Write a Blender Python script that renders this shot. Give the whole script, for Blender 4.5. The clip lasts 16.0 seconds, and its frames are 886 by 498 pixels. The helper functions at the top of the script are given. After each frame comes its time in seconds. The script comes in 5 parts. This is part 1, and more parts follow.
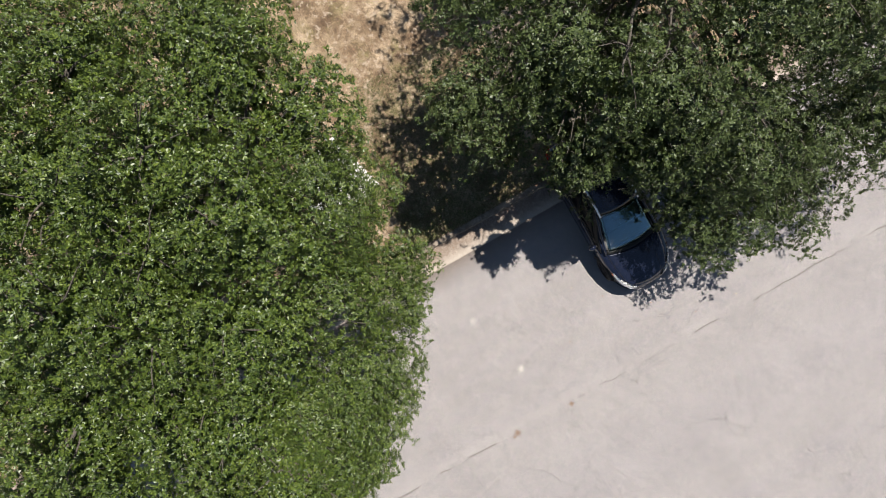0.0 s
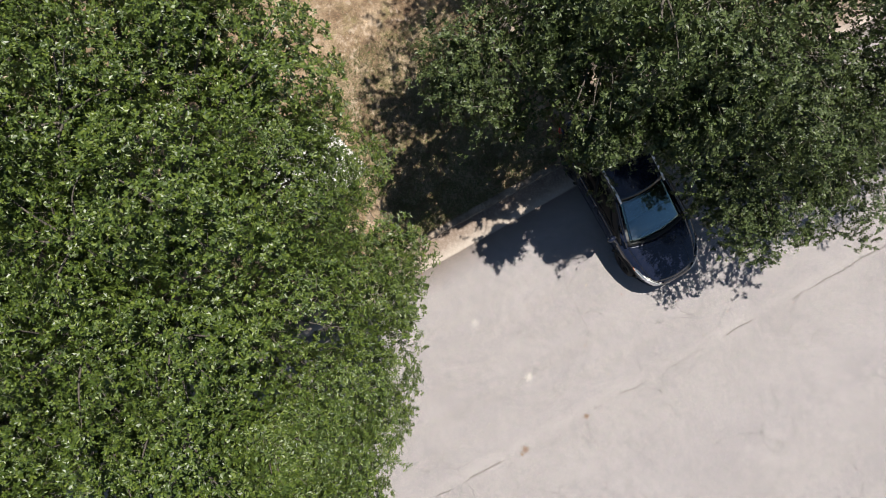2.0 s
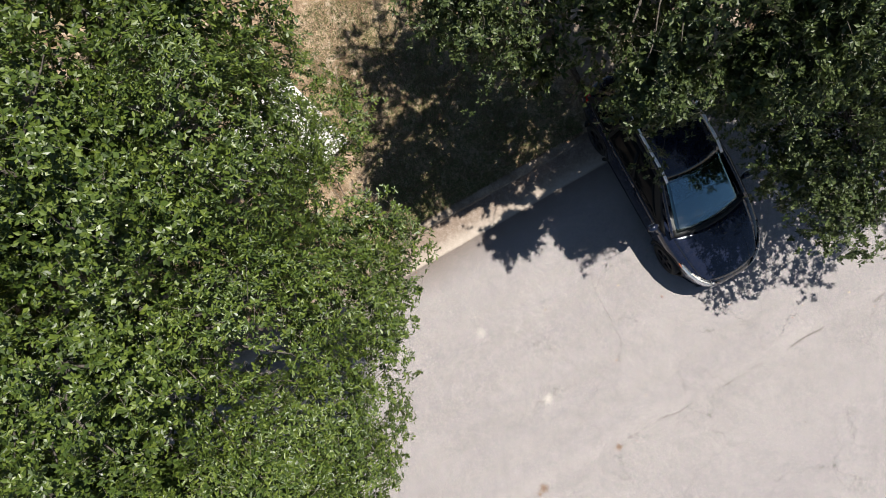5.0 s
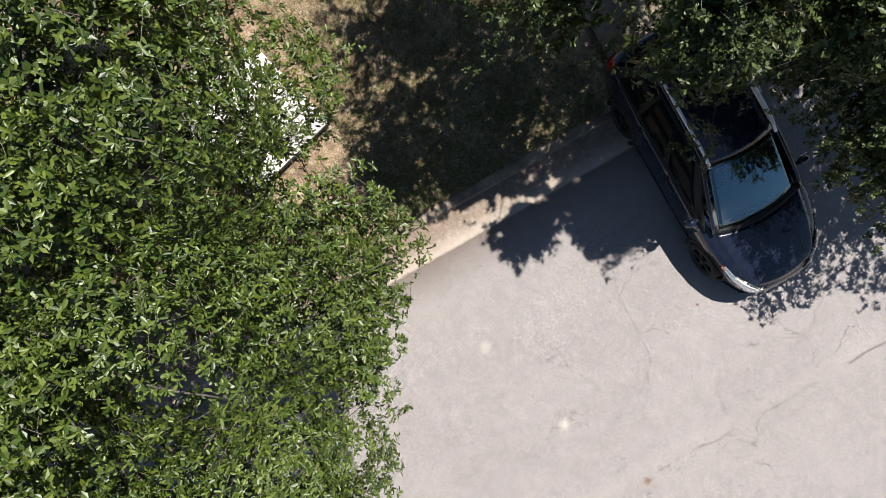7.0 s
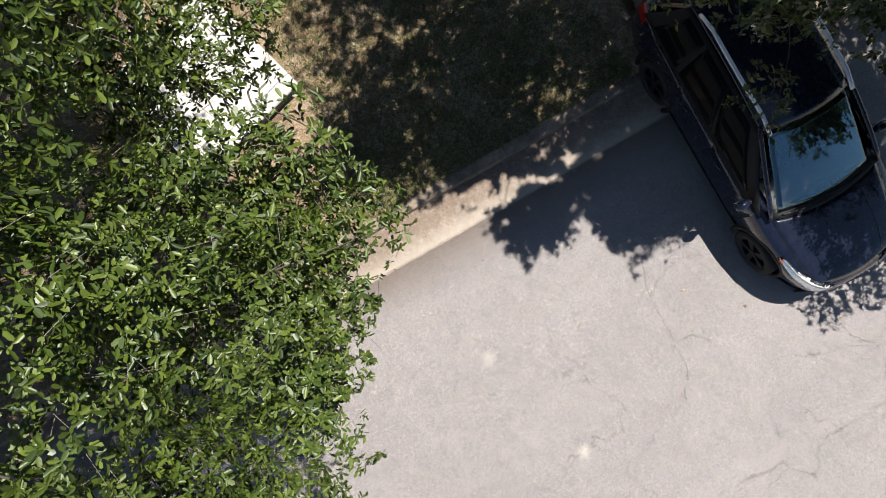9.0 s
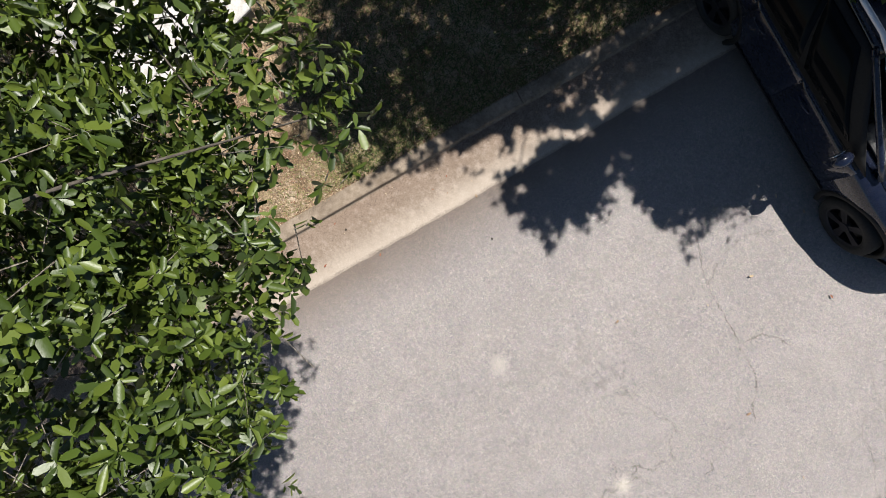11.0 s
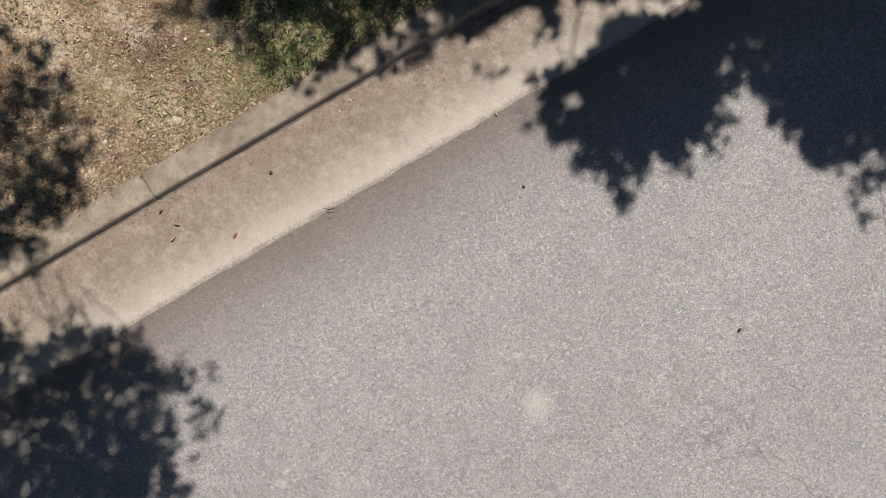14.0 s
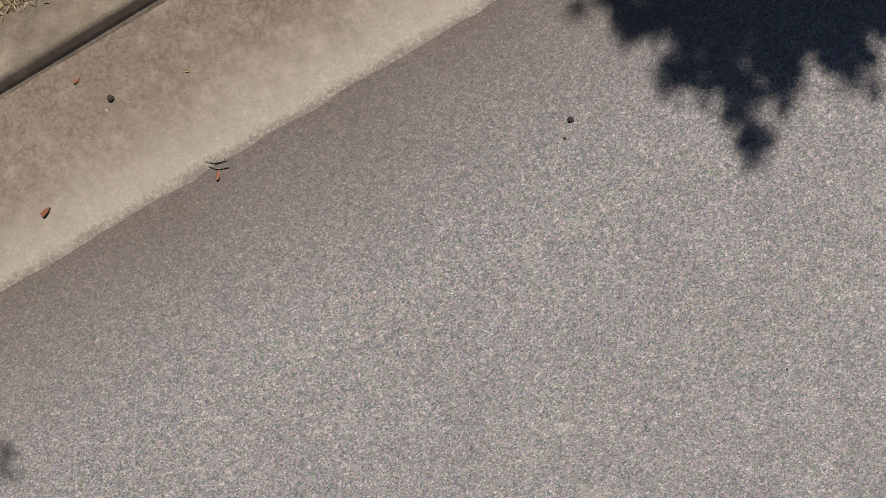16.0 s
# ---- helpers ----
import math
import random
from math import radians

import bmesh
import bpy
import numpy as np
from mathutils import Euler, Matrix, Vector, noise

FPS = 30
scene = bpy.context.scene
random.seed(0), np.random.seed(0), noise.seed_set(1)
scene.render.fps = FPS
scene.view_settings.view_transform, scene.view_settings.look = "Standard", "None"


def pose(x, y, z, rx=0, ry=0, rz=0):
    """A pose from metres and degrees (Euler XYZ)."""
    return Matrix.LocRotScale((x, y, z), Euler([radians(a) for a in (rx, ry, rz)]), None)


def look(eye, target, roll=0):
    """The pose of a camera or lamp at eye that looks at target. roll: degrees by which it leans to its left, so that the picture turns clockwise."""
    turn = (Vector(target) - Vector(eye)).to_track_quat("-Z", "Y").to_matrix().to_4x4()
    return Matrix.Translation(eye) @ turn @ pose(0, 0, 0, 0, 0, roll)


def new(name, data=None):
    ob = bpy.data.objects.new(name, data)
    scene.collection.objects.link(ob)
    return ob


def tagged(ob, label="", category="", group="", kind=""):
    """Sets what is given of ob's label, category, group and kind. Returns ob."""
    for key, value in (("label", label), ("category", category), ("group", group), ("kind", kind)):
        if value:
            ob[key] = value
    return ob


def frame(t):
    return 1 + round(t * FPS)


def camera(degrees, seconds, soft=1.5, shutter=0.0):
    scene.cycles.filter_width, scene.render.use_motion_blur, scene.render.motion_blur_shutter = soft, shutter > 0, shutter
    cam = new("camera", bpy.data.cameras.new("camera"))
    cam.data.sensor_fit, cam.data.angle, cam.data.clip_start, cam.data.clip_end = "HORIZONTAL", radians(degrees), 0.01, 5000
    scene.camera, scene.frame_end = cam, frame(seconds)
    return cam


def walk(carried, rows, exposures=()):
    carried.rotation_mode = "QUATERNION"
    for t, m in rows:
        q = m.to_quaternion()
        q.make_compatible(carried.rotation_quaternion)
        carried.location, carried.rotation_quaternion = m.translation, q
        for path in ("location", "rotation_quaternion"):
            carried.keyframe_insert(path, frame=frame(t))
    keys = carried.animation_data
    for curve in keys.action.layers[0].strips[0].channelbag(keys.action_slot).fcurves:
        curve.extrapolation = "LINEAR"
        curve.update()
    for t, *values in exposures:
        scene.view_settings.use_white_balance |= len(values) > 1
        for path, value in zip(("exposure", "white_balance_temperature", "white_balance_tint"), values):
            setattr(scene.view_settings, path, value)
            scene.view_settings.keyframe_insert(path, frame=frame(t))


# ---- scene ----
# seconds, eye x, y, z, degrees of tilt about x, about y, and turn about z
cam = camera(72, 16.0, soft=0.6)
ROWS = [
    (0, 0.627, 0.801, 17.040, 0.09, 0.07, 0.00),
    (0.5, 0.642, 0.766, 16.552, 0.08, 0.05, -0.01),
    (1, 0.654, 0.719, 16.056, 0.07, 0.04, -0.04),
    (1.5, 0.663, 0.671, 15.543, 0.05, 0.04, -0.07),
    (2, 0.677, 0.621, 15.023, 0.04, 0.03, -0.09),
    (2.5, 0.690, 0.565, 14.532, 0.01, 0.02, -0.11),
    (3, 0.717, 0.522, 14.049, -0.01, 0.00, -0.11),
    (5.5, 0.674, 0.524, 11.703, -0.22, -0.10, -0.30),
    (6, 0.690, 0.512, 11.246, -0.18, -0.10, -0.27),
    (6.5, 0.708, 0.506, 10.809, -0.12, -0.09, -0.24),
    (7, 0.725, 0.478, 10.369, -0.03, -0.06, -0.27),
    (7.5, 0.742, 0.444, 9.933, 0.07, -0.01, -0.33),
    (8, 0.772, 0.408, 9.512, 0.17, 0.02, -0.38),
    (10.5, 0.863, 0.146, 7.114, -0.02, 0.06, -0.45),
    (11, 0.847, 0.072, 6.651, -0.03, 0.01, -0.54),
    (11.5, 0.834, 0.009, 6.182, -0.03, -0.03, -0.64),
    (12, 0.823, -0.045, 5.708, -0.03, -0.07, -0.75),
    (12.5, 0.827, -0.106, 5.247, -0.02, -0.09, -0.82),
    (13, 0.823, -0.155, 4.782, -0.02, -0.07, -0.86),
    (13.5, 0.839, -0.187, 4.301, -0.01, -0.03, -0.87),
    (14, 0.871, -0.208, 3.845, 0.01, 0.03, -0.89),
    (14.5, 0.892, -0.226, 3.371, 0.04, 0.11, -0.92),
    (15, 0.908, -0.244, 2.911, 0.08, 0.18, -1.03),
    (15.5, 0.923, -0.257, 2.444, 0.11, 0.22, -1.19),
    (16, 0.940, -0.265, 2.107, 0.13, 0.24, -1.36),
]
EXPOSURES = [(0.0, 0.84), (5.5, 0.92), (8.0, 0.97), (10.5, 0.80), (12.5, 0.59), (14.5, 0.33), (16.0, 0.0)]
walk(cam, [(t, pose(x, y, z, rx, ry, rz)) for t, x, y, z, rx, ry, rz in ROWS], EXPOSURES)

# ---------------------------------------------------------------- light
SUN_FROM = Vector((0.245, 0.355, 1.0)).normalized()
world = bpy.data.worlds.new("sky")
scene.world = world
world.use_nodes = True
wn = world.node_tree
sky = wn.nodes.new("ShaderNodeTexSky")
sky.sky_type = "NISHITA"
sky.sun_disc = False
sky.dust_density, sky.ozone_density = 0.3, 2.0
sky.sun_elevation = math.asin(SUN_FROM.z)
sky.sun_rotation = math.atan2(SUN_FROM.x, SUN_FROM.y)
wn.links.new(sky.outputs[0], wn.nodes["Background"].inputs[0])
wn.nodes["Background"].inputs[1].default_value = 0.044
sun_data = bpy.data.lights.new("sun", "SUN")
sun_data.energy, sun_data.angle, sun_data.color = 4.45, radians(0.55), (1.0, 0.96, 0.90)
sun = new("sun", sun_data)
sun.matrix_world = look(SUN_FROM * 60, (0, 0, 0))


# ---------------------------------------------------------------- materials
def material(name, rough=0.8, metal=0.0, spec=0.5, colour=(0.5, 0.5, 0.5)):
    m = bpy.data.materials.new(name)
    m.use_nodes = True
    b = m.node_tree.nodes["Principled BSDF"]
    b.inputs["Roughness"].default_value = rough
    b.inputs["Metallic"].default_value = metal
    b.inputs["Specular IOR Level"].default_value = spec
    b.inputs["Base Color"].default_value = (*colour, 1)
    return m, m.node_tree, b


def node(tree, kind, inputs=(), **settings):
    n = tree.nodes.new(kind)
    for key, value in settings.items():
        if key == "operation":
            n.operation = value
        elif key == "data_type":
            n.data_type = value
        elif key == "blend_type":
            n.blend_type = value
        elif key == "feature":
            n.feature = value
        elif key == "distance":
            n.distance = value
        elif key == "use_clamp":
            n.use_clamp = value
    for key, value in dict(inputs).items():
        if isinstance(value, bpy.types.NodeSocket):
            tree.links.new(value, n.inputs[key])
        else:
            n.inputs[key].default_value = value
    return n


def coords(tree, name="Object"):
    return tree.nodes.new("ShaderNodeTexCoord").outputs[name]


def noise_tex(tree, vec, scale, detail=4.0, rough=0.55, distortion=0.0):
    return node(tree, "ShaderNodeTexNoise", {"Vector": vec, "Scale": scale, "Detail": detail, "Roughness": rough, "Distortion": distortion}).outputs["Fac"]


def voronoi(tree, vec, scale, feature="F1", out="Distance", rnd=1.0):
    return node(tree, "ShaderNodeTexVoronoi", {"Vector": vec, "Scale": scale, "Randomness": rnd}, feature=feature).outputs[out]


def ramp(tree, fac, *stops):
    n = tree.nodes.new("ShaderNodeValToRGB")
    tree.links.new(fac, n.inputs[0])
    el = n.color_ramp.elements
    while len(el) < len(stops):
        el.new(0.5)
    for e, (at, c) in zip(el, stops):
        e.position = at
        e.color = (*c, 1) if isinstance(c, tuple) else (c, c, c, 1)
    return n.outputs[0]


def mixed(tree, fac, a, b, blend="MIX"):
    n = tree.nodes.new("ShaderNodeMix")
    n.data_type, n.blend_type = "RGBA", blend
    for socket, value in ((n.inputs[0], fac), (n.inputs[6], a), (n.inputs[7], b)):
        if isinstance(value, bpy.types.NodeSocket):
            tree.links.new(value, socket)
        elif isinstance(value, tuple):
            socket.default_value = (*value, 1)
        else:
            socket.default_value = value
    return n.outputs[2]


def calc(tree, op, a, b=0.0, clamp=False):
    return node(tree, "ShaderNodeMath", {0: a, 1: b}, operation=op, use_clamp=clamp).outputs[0]


def bumped(tree, b, height, strength=0.3, dist=0.01):
    n = node(tree, "ShaderNodeBump", {"Height": height, "Strength": strength, "Distance": dist})
    tree.links.new(n.outputs[0], b.inputs["Normal"])


def set_colour(tree, b, socket):
    tree.links.new(socket, b.inputs["Base Color"])


KERB_ANGLE = math.atan(0.56)
ALONG = Vector((math.cos(KERB_ANGLE), math.sin(KERB_ANGLE), 0))
ACROSS = Vector((-ALONG.y, ALONG.x, 0))
ROAD_EDGE, KERB_FACE, KERB_BACK = -0.03, 0.575, 0.75
LAWN_Z = 0.06
DRIVE_A, DRIVE_B, SLAB_A = 4.4, 8.3, 4.95


def across_value(tree, vec):
    """Distance from the gutter's origin line, towards the lawn."""
    return node(tree, "ShaderNodeVectorMath", {0: vec, 1: ACROSS}, operation="DOT_PRODUCT").outputs["Value"]


def crack_along(t, p, points, width):
    """How much of a crack that runs through the given places shows at p."""
    near = None
    for a, b in zip(points, points[1:]):
        ab = Vector((b[0] - a[0], b[1] - a[1], 0))
        off = node(t, "ShaderNodeVectorMath", {0: p, 1: (a[0], a[1], 0)}, operation="SUBTRACT").outputs[0]
        f = calc(t, "DIVIDE", node(t, "ShaderNodeVectorMath", {0: off, 1: ab}, operation="DOT_PRODUCT").outputs["Value"], ab.length_squared, clamp=True)
        foot = node(t, "ShaderNodeVectorMath", {0: ab, "Scale": f}, operation="SCALE").outputs[0]
        d = node(t, "ShaderNodeVectorMath", {0: off, 1: foot}, operation="DISTANCE").outputs["Value"]
        near = d if near is None else calc(t, "MINIMUM", near, d)
    return ramp(t, calc(t, "DIVIDE", near, width), (0.0, 1.0), (0.4, 0.75), (1.0, 0.0))


def asphalt_material():
    m, t, b = material("asphalt", 0.86, spec=0.35)
    p = coords(t)
    v = across_value(t, p)
    grain = voronoi(t, p, 210, out="Color")
    stone = node(t, "ShaderNodeSeparateColor", {0: grain}).outputs[0]
    cell = voronoi(t, p, 210)
    base = ramp(t, stone, (0.0, (0.150, 0.138, 0.135)), (0.25, (0.232, 0.213, 0.208)), (0.7, (0.330, 0.308, 0.30)), (0.88, (0.405, 0.382, 0.373)), (0.97, (0.49, 0.467, 0.458)), (1.0, (0.59, 0.57, 0.555)))
    # single stones are bluish, tan or pink
    base = mixed(t, 0.13, base, mixed(t, 1.0, grain, (0.60, 0.57, 0.57), "MULTIPLY"))
    coarse = node(t, "ShaderNodeSeparateColor", {0: voronoi(t, p, 88, out="Color")}).outputs[0]
    base = mixed(t, 1.0, base, ramp(t, coarse, (0.0, (0.84, 0.835, 0.835)), (0.35, (0.97, 0.97, 0.97)), (0.8, (1.04, 1.035, 1.03)), (1.0, (1.13, 1.12, 1.11))), "MULTIPLY")
    base = mixed(t, 1.0, base, ramp(t, noise_tex(t, p, 36, 5, 0.75), (0.36, (0.86, 0.855, 0.855)), (0.64, (1.13, 1.12, 1.11))), "MULTIPLY")
    fine = noise_tex(t, p, 420, 2)
    base = mixed(t, 0.2, base, ramp(t, fine, (0.3, 0.06), (0.7, 0.42)), "OVERLAY")
    tone = ramp(t, noise_tex(t, p, 0.55, 6, 0.6), (0.3, (0.87, 0.86, 0.86)), (0.7, (1.01, 1.0, 0.99)))
    base = mixed(t, 1.0, base, tone, "MULTIPLY")
    blot = ramp(t, noise_tex(t, p, 4.5, 5, 0.65), (0.35, (0.945, 0.94, 0.945)), (0.62, (1.035, 1.03, 1.025)))
    base = mixed(t, 1.0, base, blot, "MULTIPLY")
    # damp, oily band that follows the lip of the gutter
    wob = calc(t, "ADD", v, calc(t, "MULTIPLY", calc(t, "SUBTRACT", noise_tex(t, p, 2.2, 5), 0.5), 0.35))
    band = ramp(t, node(t, "ShaderNodeMapRange", {0: wob, 1: -0.70, 2: -0.05}).outputs[0], (0.0, 0.0), (0.55, 0.42), (1.0, 0.9))
    base = mixed(t, calc(t, "MULTIPLY", band, 0.55), base, (0.275, 0.252, 0.242))
    base = mixed(t, band, base, (0.52, 0.45, 0.39), "MULTIPLY")
    # worn seam along the crown of the road, with a pale worn strip beside it
    seam_v = calc(t, "ADD", calc(t, "ADD", v, 5.03), calc(t, "MULTIPLY", calc(t, "SUBTRACT", noise_tex(t, p, 0.9, 6, 0.7), 0.5), 0.28))
    line = ramp(t, calc(t, "ABSOLUTE", seam_v), (0.0, 1.0), (0.014, 0.7), (0.036, 0.0))
    line = calc(t, "MULTIPLY", line, ramp(t, noise_tex(t, p, 1.1, 5), (0.47, 0.0), (0.56, 0.6)))
    pale = ramp(t, calc(t, "ABSOLUTE", calc(t, "ADD", seam_v, -0.14)), (0.0, 0.085), (0.22, 0.0))
    base = mixed(t, pale, base, (0.50, 0.45, 0.42))
    base = mixed(t, line, base, (0.07, 0.055, 0.045))
    # hairline cracks
    warp = node(t, "ShaderNodeVectorMath", {0: p, 1: node(t, "ShaderNodeVectorMath", {0: node(t, "ShaderNodeTexNoise", {"Vector": p, "Scale": 3.0, "Detail": 6.0}).outputs["Color"], 1: (0.35, 0.35, 0.35)}, operation="MULTIPLY").outputs[0]}, operation="ADD").outputs[0]
    crack = ramp(t, voronoi(t, warp, 0.85, "DISTANCE_TO_EDGE"), (0.0, 1.0), (0.0022, 0.7), (0.006, 0.0))
    crack = calc(t, "MULTIPLY", crack, ramp(t, noise_tex(t, p, 0.45, 3), (0.46, 0.0), (0.58, 0.6)))
    far_side = node(t, "ShaderNodeMapRange", {0: v, 1: -1.7, 2: -3.0}).outputs[0]
    crack = calc(t, "MULTIPLY", crack, far_side, clamp=True)
    base = mixed(t, crack, base, (0.06, 0.052, 0.046))
    level = node(t, "ShaderNodeVectorMath", {0: p, 1: (1.0, 1.0, 0.0)}, operation="MULTIPLY").outputs[0]
    bent = node(t, "ShaderNodeVectorMath", {0: level, 1: node(t, "ShaderNodeVectorMath", {0: node(t, "ShaderNodeTexNoise", {"Vector": p, "Scale": 7.0, "Detail": 6.0, "Roughness": 0.7}).outputs["Color"], 1: (0.16, 0.16, 0.0)}, operation="MULTIPLY").outputs[0]}, operation="ADD").outputs[0]
    for line in (((3.68, 0.3), (3.74, -0.02), (3.79, -0.28), (3.97, -0.59), (4.13, -0.91), (4.32, -1.28), (4.28, -1.75)), ((3.79, -0.28), (3.97, 0.05), (4.22, 0.28), (4.5, 0.3)), ((4.13, -0.91), (4.4, -0.8), (4.75, -0.95))):
        hair = calc(t, "MULTIPLY", crack_along(t, bent, line, 0.010), ramp(t, noise_tex(t, p, 5, 4), (0.35, 0.25), (0.55, 0.75)))
        base = mixed(t, hair, base, (0.085, 0.072, 0.066))
    ragged = node(t, "ShaderNodeVectorMath", {0: p, 1: node(t, "ShaderNodeVectorMath", {0: node(t, "ShaderNodeTexNoise", {"Vector": p, "Scale": 14.0, "Detail": 5.0}).outputs["Color"], 1: (0.12, 0.12, 0.0)}, operation="MULTIPLY").outputs[0]}, operation="ADD").outputs[0]
    # dried paint or lime spots
    for x, y, r, c in ((1.444, -1.178, 0.10, 0.75), (1.349, -0.885, 0.035, 0.45), (1.33, -0.82, 0.022, 0.4), (2.782, -2.517, 0.10, 0.95), (-0.165, -1.668, 0.028, 0.9), (-0.14, -1.60, 0.02, 0.8)):
        d = node(t, "ShaderNodeVectorMath", {0: ragged, 1: (x + 0.06, y + 0.06, 0.015)}, operation="DISTANCE").outputs["Value"]
        base = mixed(t, calc(t, "MULTIPLY", ramp(t, calc(t, "DIVIDE", d, r * 2), (0.15, 1.0), (0.6, 0.0)), c * 0.38), base, (0.62, 0.56, 0.47))
    for x, y, r in ((4.185, -3.482, 0.07), (2.682, -4.296, 0.09), (2.60, -4.42, 0.05)):
        d = node(t, "ShaderNodeVectorMath", {0: ragged, 1: (x + 0.06, y + 0.06, 0.015)}, operation="DISTANCE").outputs["Value"]
        base = mixed(t, ramp(t, calc(t, "DIVIDE", d, r * 2), (0.2, 0.8), (0.7, 0.0)), base, (0.16, 0.09, 0.05))
    set_colour(t, b, base)
    bumped(t, b, calc(t, "SUBTRACT", 1.0, cell), 0.40, 0.004)
    return m


def concrete_material(name, dark, light, lip=False):
    m, t, b = material(name, 0.9, spec=0.3)
    p = coords(t)
    base = ramp(t, noise_tex(t, p, 2.4, 8, 0.65), (0.3, dark), (0.68, light))
    speck = ramp(t, noise_tex(t, p, 260, 2), (0.3, (0.78, 0.78, 0.78)), (0.62, (1.06, 1.05, 1.03)))
    base = mixed(t, 0.8, base, speck, "MULTIPLY")
    blot = ramp(t, noise_tex(t, p, 14, 6, 0.7), (0.36, (0.72, 0.68, 0.63)), (0.6, (1.06, 1.05, 1.03)))
    base = mixed(t, 0.8, base, blot, "MULTIPLY")
    dirt = calc(t, "MULTIPLY", ramp(t, noise_tex(t, p, 38, 8, 0.75), (0.50, 0.0), (0.66, 0.6)), ramp(t, noise_tex(t, p, 3.0, 5), (0.38, 0.25), (0.6, 1.0)))
    base = mixed(t, dirt, base, tuple(0.5 * c for c in dark))
    base = mixed(t, ramp(t, noise_tex(t, p, 70, 4, 0.6), (0.62, 0.0), (0.72, 0.35)), base, tuple(min(0.8, 1.35 * c) for c in light))
    if lip:
        v = across_value(t, p)
        wob = calc(t, "ADD", v, calc(t, "MULTIPLY", calc(t, "SUBTRACT", noise_tex(t, p, 5, 6, 0.7), 0.5), 0.3))
        pale = ramp(t, node(t, "ShaderNodeMapRange", {0: wob, 1: -0.05, 2: 0.3}).outputs[0], (0.0, 0.75), (0.5, 0.35), (1.0, 0.0))
        base = mixed(t, pale, base, (0.45, 0.39, 0.33))
        silt = ramp(t, node(t, "ShaderNodeMapRange", {0: wob, 1: 0.16, 2: 0.5}).outputs[0], (0.0, 0.0), (1.0, 0.75))
        base = mixed(t, silt, base, (0.226, 0.166, 0.128))
        warp = node(t, "ShaderNodeVectorMath", {0: p, 1: node(t, "ShaderNodeVectorMath", {0: node(t, "ShaderNodeTexNoise", {"Vector": p, "Scale": 9.0, "Detail": 5.0}).outputs["Color"], 1: (0.12, 0.12, 0.12)}, operation="MULTIPLY").outputs[0]}, operation="ADD").outputs[0]
        crack = ramp(t, voronoi(t, warp, 11, "DISTANCE_TO_EDGE"), (0.0, 1.0), (0.02, 0.7), (0.05, 0.0))
        crack = calc(t, "MULTIPLY", crack, ramp(t, noise_tex(t, p, 2.6, 4), (0.52, 0.0), (0.66, 0.6)))
        crack = calc(t, "MULTIPLY", crack, ramp(t, node(t, "ShaderNodeMapRange", {0: v, 1: 0.2, 2: 0.42}).outputs[0], (0.0, 0.0), (1.0, 1.0)))
        base = mixed(t, crack, base, (0.09, 0.065, 0.05))
        # tar and grit smeared over the lip
        ragged = calc(t, "ADD", v, calc(t, "MULTIPLY", calc(t, "SUBTRACT", noise_tex(t, p, 48, 8, 0.8), 0.5), 0.13))
        ragged = calc(t, "ADD", ragged, calc(t, "MULTIPLY", calc(t, "SUBTRACT", noise_tex(t, p, 5, 4), 0.5), 0.05))
        smear = ramp(t, node(t, "ShaderNodeMapRange", {0: ragged, 1: 0.004, 2: -0.026}).outputs[0], (0.0, 0.0), (0.5, 0.4), (1.0, 0.8))
        base = mixed(t, smear, base, (0.185, 0.152, 0.125))
        web = ramp(t, voronoi(t, node(t, "ShaderNodeVectorMath", {0: warp, 1: node(t, "ShaderNodeVectorMath", {0: node(t, "ShaderNodeTexNoise", {"Vector": p, "Scale": 26.0, "Detail": 4.0}).outputs["Color"], 1: (0.06, 0.06, 0.06)}, operation="MULTIPLY").outputs[0]}, operation="ADD").outputs[0], 19, "DISTANCE_TO_EDGE"), (0.0, 1.0), (0.03, 0.6), (0.07, 0.0))
        web = calc(t, "MULTIPLY", web, ramp(t, noise_tex(t, p, 4.5, 5), (0.44, 0.0), (0.55, 0.85)))
        web = calc(t, "MULTIPLY", web, node(t, "ShaderNodeMapRange", {0: v, 1: 0.12, 2: 0.42}).outputs[0])
        crumbs = calc(t, "MULTIPLY", ramp(t, noise_tex(t, p, 60, 8, 0.8), (0.47, 0.0), (0.58, 0.75)), ramp(t, node(t, "ShaderNodeMapRange", {0: wob, 1: 0.1, 2: 0.45}).outputs[0], (0.0, 0.1), (1.0, 1.0)))
        base = mixed(t, crumbs, base, (0.135, 0.10, 0.075))
        base = mixed(t, calc(t, "MULTIPLY", web, 0.9), base, (0.11, 0.082, 0.062))
        grit = calc(t, "MULTIPLY", ramp(t, node(t, "ShaderNodeSeparateColor", {0: voronoi(t, p, 150, out="Color")}).outputs[0], (0.72, 0.0), (0.9, 1.0)), ramp(t, node(t, "ShaderNodeMapRange", {0: wob, 1: -0.05, 2: 0.16}).outputs[0], (0.0, 0.3), (1.0, 0.0)))
        base = mixed(t, grit, base, (0.60, 0.53, 0.46))
        base = mixed(t, ramp(t, noise_tex(t, p, 11, 7, 0.72), (0.5, 0.0), (0.66, 0.35)), base, (0.435, 0.365, 0.31))
    set_colour(t, b, base)
    bumped(t, b, mixed(t, 0.5, noise_tex(t, p, 90, 5, 0.7), noise_tex(t, p, 320, 2)), 0.7, 0.005)
    return m


